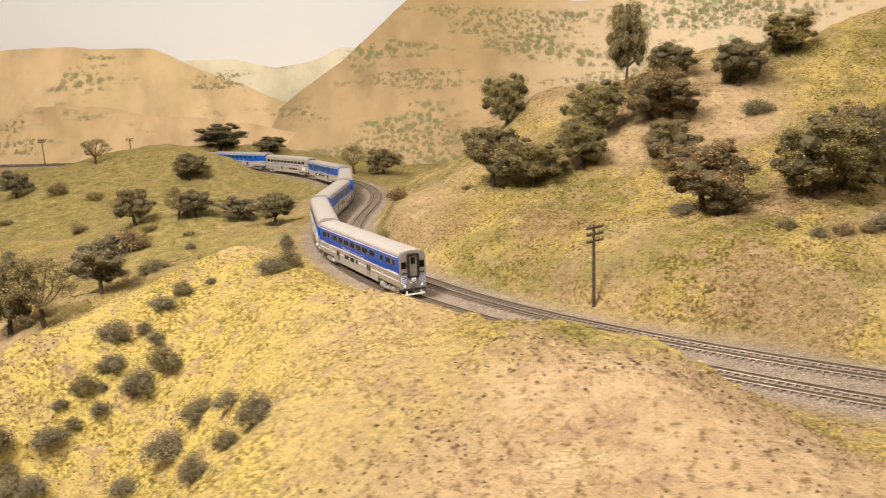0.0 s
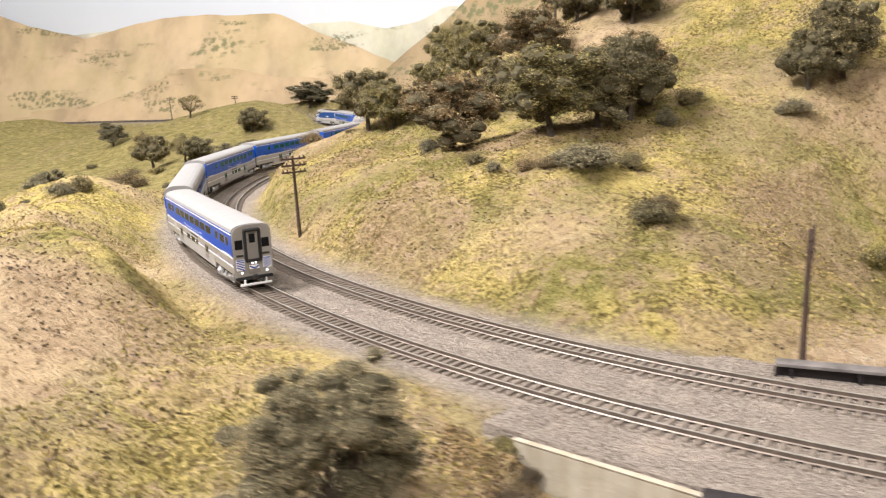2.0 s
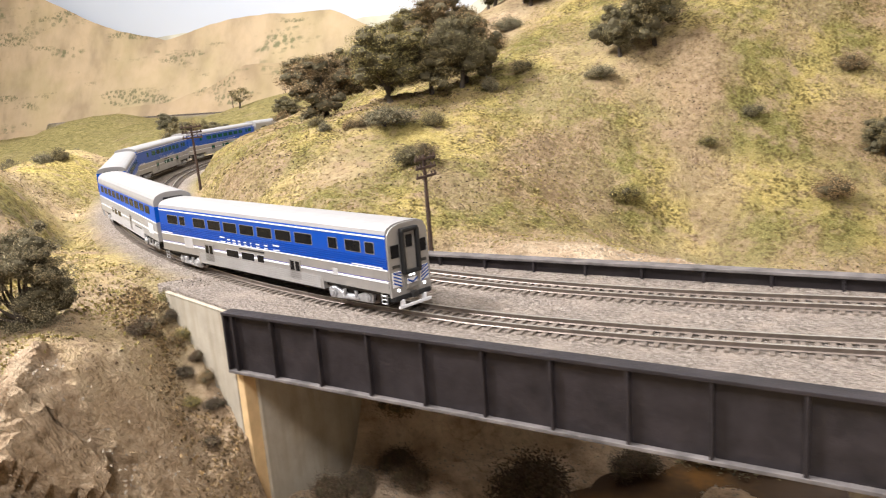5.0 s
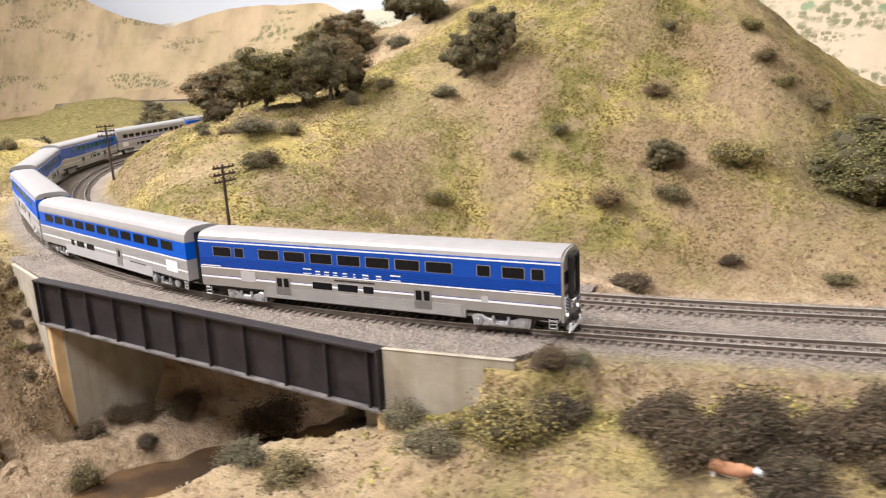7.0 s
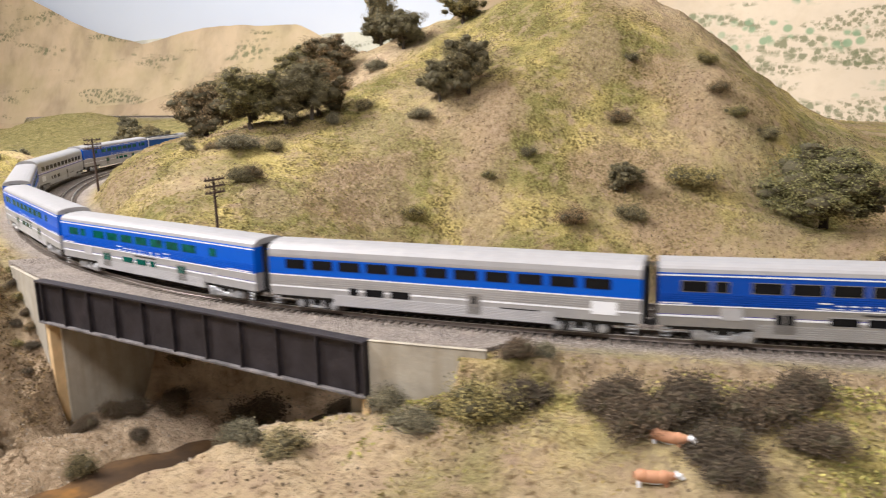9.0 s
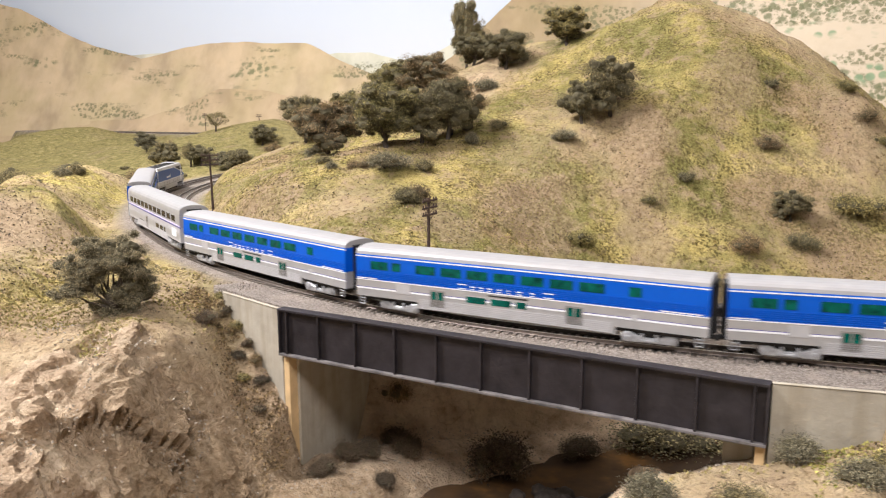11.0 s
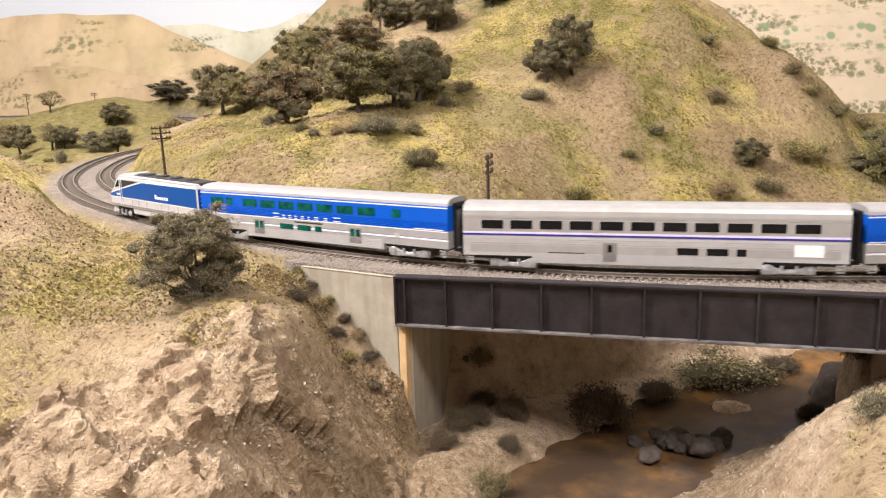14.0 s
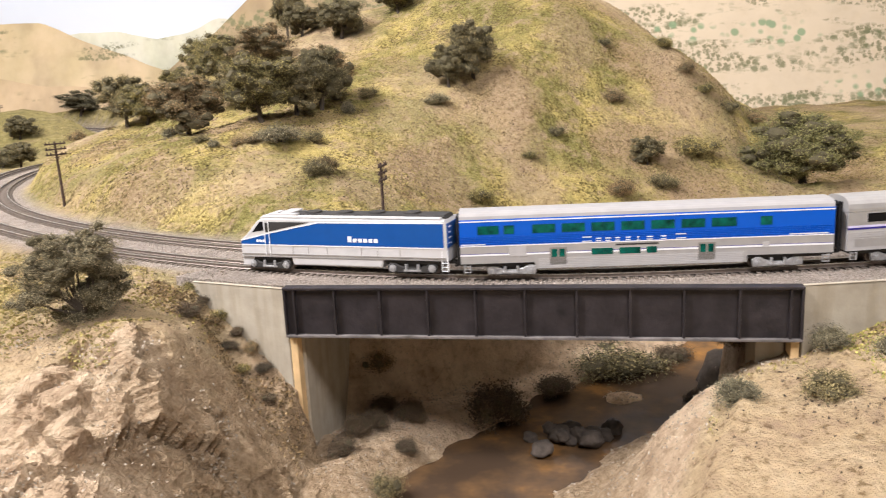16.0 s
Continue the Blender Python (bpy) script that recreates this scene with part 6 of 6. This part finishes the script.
def build_loco():
    """Diesel with a sloping nose at its rear end, which trails the train."""
    root = new("locomotive")
    h = LOCO_LENGTH / 2

    def prism(side_line, w, mat, name, lab="", parent=root):
        bm = bmesh.new()
        a = [bm.verts.new((x, -w, z)) for x, z in side_line]
        b = [bm.verts.new((x, w, z)) for x, z in side_line]
        n = len(a)
        for i in range(n):
            bm.faces.new((a[i], a[(i + 1) % n], b[(i + 1) % n], b[i]))
        bm.faces.new(a), bm.faces.new(b[::-1])
        bmesh.ops.recalc_face_normals(bm, faces=bm.faces)
        es = [e for e in bm.edges if abs(e.verts[0].co.y - e.verts[1].co.y) < 1e-6 and e.calc_length() > 0.004]
        bmesh.ops.bevel(bm, geom=es, offset=0.0012, segments=2, profile=0.5, affect="EDGES")
        return part(name, bm, mat, parent, lab)

    prism([(-h, 0.0120), (-h, 0.0275), (-h + 0.006, 0.0318), (-h + 0.0175, 0.0440), (-h + 0.0225, 0.0468), (h - 0.002, 0.0465), (h, 0.0440), (h, 0.0125)], 0.0160, LOCO_SILVER, "body_shell", "pale silver body with sloping nose")
    prism([(-h + 0.030, 0.0466), (-h + 0.032, 0.0498), (h - 0.004, 0.0498), (h - 0.002, 0.0466)], 0.0100, DARK, "roof", "black roof with fans")
    prism([(-h + 0.020, 0.0466), (-h + 0.024, 0.0492), (h - 0.006, 0.0484), (h - 0.004, 0.0466)], 0.0152, LOCO_SILVER, "roof_edge", "silver roof shoulder")
    for x in (-0.03, 0.0, 0.03, 0.062):
        bm = bmesh.new()
        tube(bm, (x, 0, 0.0495), (x, 0, 0.0512), 0.0075, 0.0070, 20)
        part("roof_fan", bm, DARK, root, "black round roof fan")
    bm = bmesh.new()
    box(bm, -0.068, -0.040, -0.0135, -0.0085, 0.0486, 0.0508, 0.0005)
    part("air_intake", bm, PALE_SILVER, root)
    bm = bmesh.new()
    box(bm, -0.058, -0.046, -0.0100, 0.0100, 0.0498, 0.0516, 0.0006)
    part("air_conditioner", bm, PALE_SILVER, root)

    def plate(pts, sd, mat, name, parent=root, lab="", y=0.0160, out=0.00025):
        bm = bmesh.new()
        f = bm.faces.new([bm.verts.new((x, sd * (y + out), z)) for x, z in pts])
        r = bmesh.ops.extrude_face_region(bm, geom=[f])
        bmesh.ops.translate(bm, vec=(0, -sd * 0.0006, 0), verts=[g for g in r["geom"] if isinstance(g, bmesh.types.BMVert)])
        bmesh.ops.recalc_face_normals(bm, faces=bm.faces)
        return part(name, bm, mat, parent, lab)

    for sd in (-1, 1):
        sw = plate([(-h + 0.0008, 0.0238), (-h + 0.0008, 0.0268), (-h + 0.030, 0.0335), (-h + 0.078, 0.0432), (h - 0.003, 0.0438), (h - 0.003, 0.0238)], sd, NAVY, "blue_panel", lab="navy blue side panel")
        plate([(-h + 0.0008, 0.0268), (-h + 0.0008, 0.0277), (-h + 0.030, 0.0344), (-h + 0.078, 0.0441), (h - 0.003, 0.0447), (h - 0.003, 0.0438), (-h + 0.078, 0.0432), (-h + 0.030, 0.0335)], sd, WHITE, "white_stripe", out=0.0004)
        plate([(-h + 0.0008, 0.0230), (-h + 0.0008, 0.0238), (h - 0.003, 0.0238), (h - 0.003, 0.0230)], sd, WHITE, "white_stripe", out=0.0004)
        # the maker's wordmark and number stand as plain strokes
        for k in range(6):
            x = 0.0085 + 0.0048 * k
            plate([(x, 0.0272), (x, 0.0304 if k else 0.0322), (x + 0.0034, 0.0304 if k else 0.0322), (x + 0.0034, 0.0272)], sd, WHITE, "letter_bar", sw, "white bar in place of a letter", out=0.0004)
        for k in range(3):
            x = -h + 0.0165 + 0.003 * k
            plate([(x, 0.0258), (x, 0.0280), (x + 0.0022, 0.0280), (x + 0.0022, 0.0258)], sd, WHITE, "number_bar", sw, "white number bar", out=0.0004)
        plate([(-h + 0.0125, 0.0345), (-h + 0.0215, 0.0438), (-h + 0.0245, 0.0438), (-h + 0.0245, 0.0362)], sd, GLASS, "cab_window", lab="dark cab side window")
        plate([(-h + 0.0300, 0.0352), (-h + 0.0300, 0.0438), (-h + 0.0700, 0.0438)], sd, DARK, "black_panel", lab="black panel behind the cab")
        plate([(-h + 0.0262, 0.0345), (-h + 0.0262, 0.0430), (-h + 0.0290, 0.0430), (-h + 0.0290, 0.0350)], sd, DARK, "cab_door", lab="dark cab door opening")
        bm = bmesh.new()
        for x in (-h + 0.0255, -h + 0.0298):
            tube(bm, (x, sd * 0.0166, 0.014), (x, sd * 0.0166, 0.0440), 0.00035, 0.00035, 6)
        part("grab_rail", bm, WHITE, root, "white grab rail")
        for x in (-0.045, -0.030, -0.012, 0.02, 0.035, 0.055):
            plate([(x, 0.0158), (x, 0.0222), (x + 0.0004, 0.0222), (x + 0.0004, 0.0158)], sd, GREY_PAINT, "panel_seam", out=0.0003)
        plate([(-h + 0.001, 0.0148), (-h + 0.001, 0.0156), (h - 0.002, 0.0156), (h - 0.002, 0.0148)], sd, GREY_PAINT, "sill", out=0.0006, lab="grey sill")
        for k in range(4):
            bm = bmesh.new()
            z = 0.0275 + 0.0045 * k
            tube(bm, (h + 0.0008, sd * 0.0085, z), (h + 0.0008, sd * 0.0135, z), 0.0004, 0.0004, 6)
            part("ladder_rung", bm, WHITE, root, "white ladder rung")
    bm = bmesh.new()
    box(bm, h - 0.0002, h + 0.0006, -0.0155, 0.0155, 0.024, 0.044)
    part("end_panel", bm, NAVY, root, "navy blue end panel")
    bm = bmesh.new()
    f = [(-h + 0.0088, 0.0324), (-h + 0.0188, 0.0428)]
    vs = [bm.verts.new((f[0][0] - 0.0004, -0.0135, f[0][1] + 0.0004)), bm.verts.new((f[0][0] - 0.0004, 0.0135, f[0][1] + 0.0004)), bm.verts.new((f[1][0] - 0.0004, 0.0125, f[1][1] + 0.0004)), bm.verts.new((f[1][0] - 0.0004, -0.0125, f[1][1] + 0.0004))]
    fc = bm.faces.new(vs)
    bmesh.ops.solidify(bm, geom=[fc], thickness=0.0005)
    part("windscreen", bm, GLASS, root, "dark sloping windscreen")
    prism([(-0.046, 0.0055), (-0.048, 0.0130), (0.040, 0.0130), (0.038, 0.0055)], 0.0150, LOCO_SILVER, "fuel_tank", "pale silver fuel tank skirt")
    prism([(-h - 0.0015, 0.0035), (-h, 0.0125), (-h + 0.012, 0.0125), (-h + 0.009, 0.0035)], 0.0140, LOCO_SILVER, "pilot", "pale silver pilot")
    bm = bmesh.new()
    box(bm, -h + 0.006, h - 0.002, -0.0135, 0.0135, 0.0095, 0.0128)
    part("underframe", bm, DARK, root)
    bm = bmesh.new()
    for k in range(6):
        a0, a1 = math.pi * k / 6, math.pi * (k + 1) / 6
        tube(bm, (-h - 0.0022, -0.006 + 0.004 * math.cos(a0), 0.0105 - 0.006 * math.sin(a0)), (-h - 0.0022, -0.006 + 0.004 * math.cos(a1), 0.0105 - 0.006 * math.sin(a1)), 0.0006, 0.0006, 6)
    part("air_hose", bm, BLACK, root, "black air hose")
    bm = bmesh.new()
    for sd in (-1, 1):
        for z in (0.0045, 0.0078, 0.0112):
            tube(bm, (h - 0.005, sd * 0.0158, z), (h, sd * 0.0158, z), 0.0004, 0.0004, 5)
        for x in (h - 0.005, h):
            tube(bm, (x, sd * 0.0158, 0.004), (x, sd * 0.0158, 0.022), 0.0004, 0.0004, 5)
    part("step", bm, WHITE, root, "white end steps")
    for e in (-1, 1):
        bm = bmesh.new()
        box(bm, *sorted((e * (h - 0.004), e * (h + 0.0055))), -0.0014, 0.0014, 0.0075, 0.0108, 0.0004)
        part("coupler", bm, DARK, root, "dark knuckle coupler")
    for x in (-0.069, 0.064):
        b = build_bogie(root, DARK, 0.034)
        b.location.x = x
    return root


CARS = [build_blue_coach(GLASS, True), build_long_window_coach("train_coach", BLUE, WHITE, "blue window band")]
green_coach = build_blue_coach(GREEN_GLASS)
CARS += [green_coach, copy_thing(green_coach, pose(0, 0, 0)), copy_thing(green_coach, pose(0, 0, 0)), build_long_window_coach("train_coach", SILVER, PURPLE, "grey window band"), copy_thing(green_coach, pose(0, 0, 0))]
for car, lab in zip(CARS, ["leading blue and silver double-deck cab coach with lit headlights", "silver double-deck coach with a blue window band", "blue and silver double-deck coach with green windows",
                           "blue and silver double-deck coach with green windows", "blue and silver double-deck coach with green windows", "silver double-deck coach with violet stripes", "blue and silver double-deck coach with green windows"]):
    tagged(car, lab, "train coach", "coaches of the train")
LOCO = tagged(build_loco(), "white and navy diesel locomotive with sloping nose", "locomotive")


def lead(t):
    """Where the train's front end is along the track."""
    return 8.0838e-06 * t ** 4 - 2.62638e-04 * t ** 3 + 1.894796e-03 * t ** 2 - 0.1837288 * t + 1.932742


def motions():
    times = [0.5 * i for i in range(33)]
    for i, car in enumerate(CARS + [LOCO]):
        mid = i * PITCH + (PITCH / 2 if car is not LOCO else LOCO_LENGTH / 2 + 0.002)
        bogies = [c for c in car.children if c.name.startswith("bogie")]
        rows, turns = [], {b: [] for b in bogies}
        front = max(b.location.x for b in bogies)
        rear = -min(b.location.x for b in bogies)
        for t in times:
            s = lead(t) + mid
            ax, ay, az, ah = track_at(s - front)
            bx, by, bz, bh = track_at(s + rear)
            yaw = math.atan2(ay - by, ax - bx)
            w = rear / (front + rear)
            rows.append((t, pose(bx + (ax - bx) * w, by + (ay - by) * w, bz + (az - bz) * w, 0, 0, math.degrees(yaw))))
            for b in bogies:
                hh = (ah if b.location.x > 0 else bh) + math.pi - yaw
                hh = (hh + math.pi) % (2 * math.pi) - math.pi
                turns[b].append((t, pose(b.location.x, 0, 0, 0, 0, math.degrees(hh))))
        walk(car, rows)
        for b in bogies:
            walk(b, turns[b])


motions()
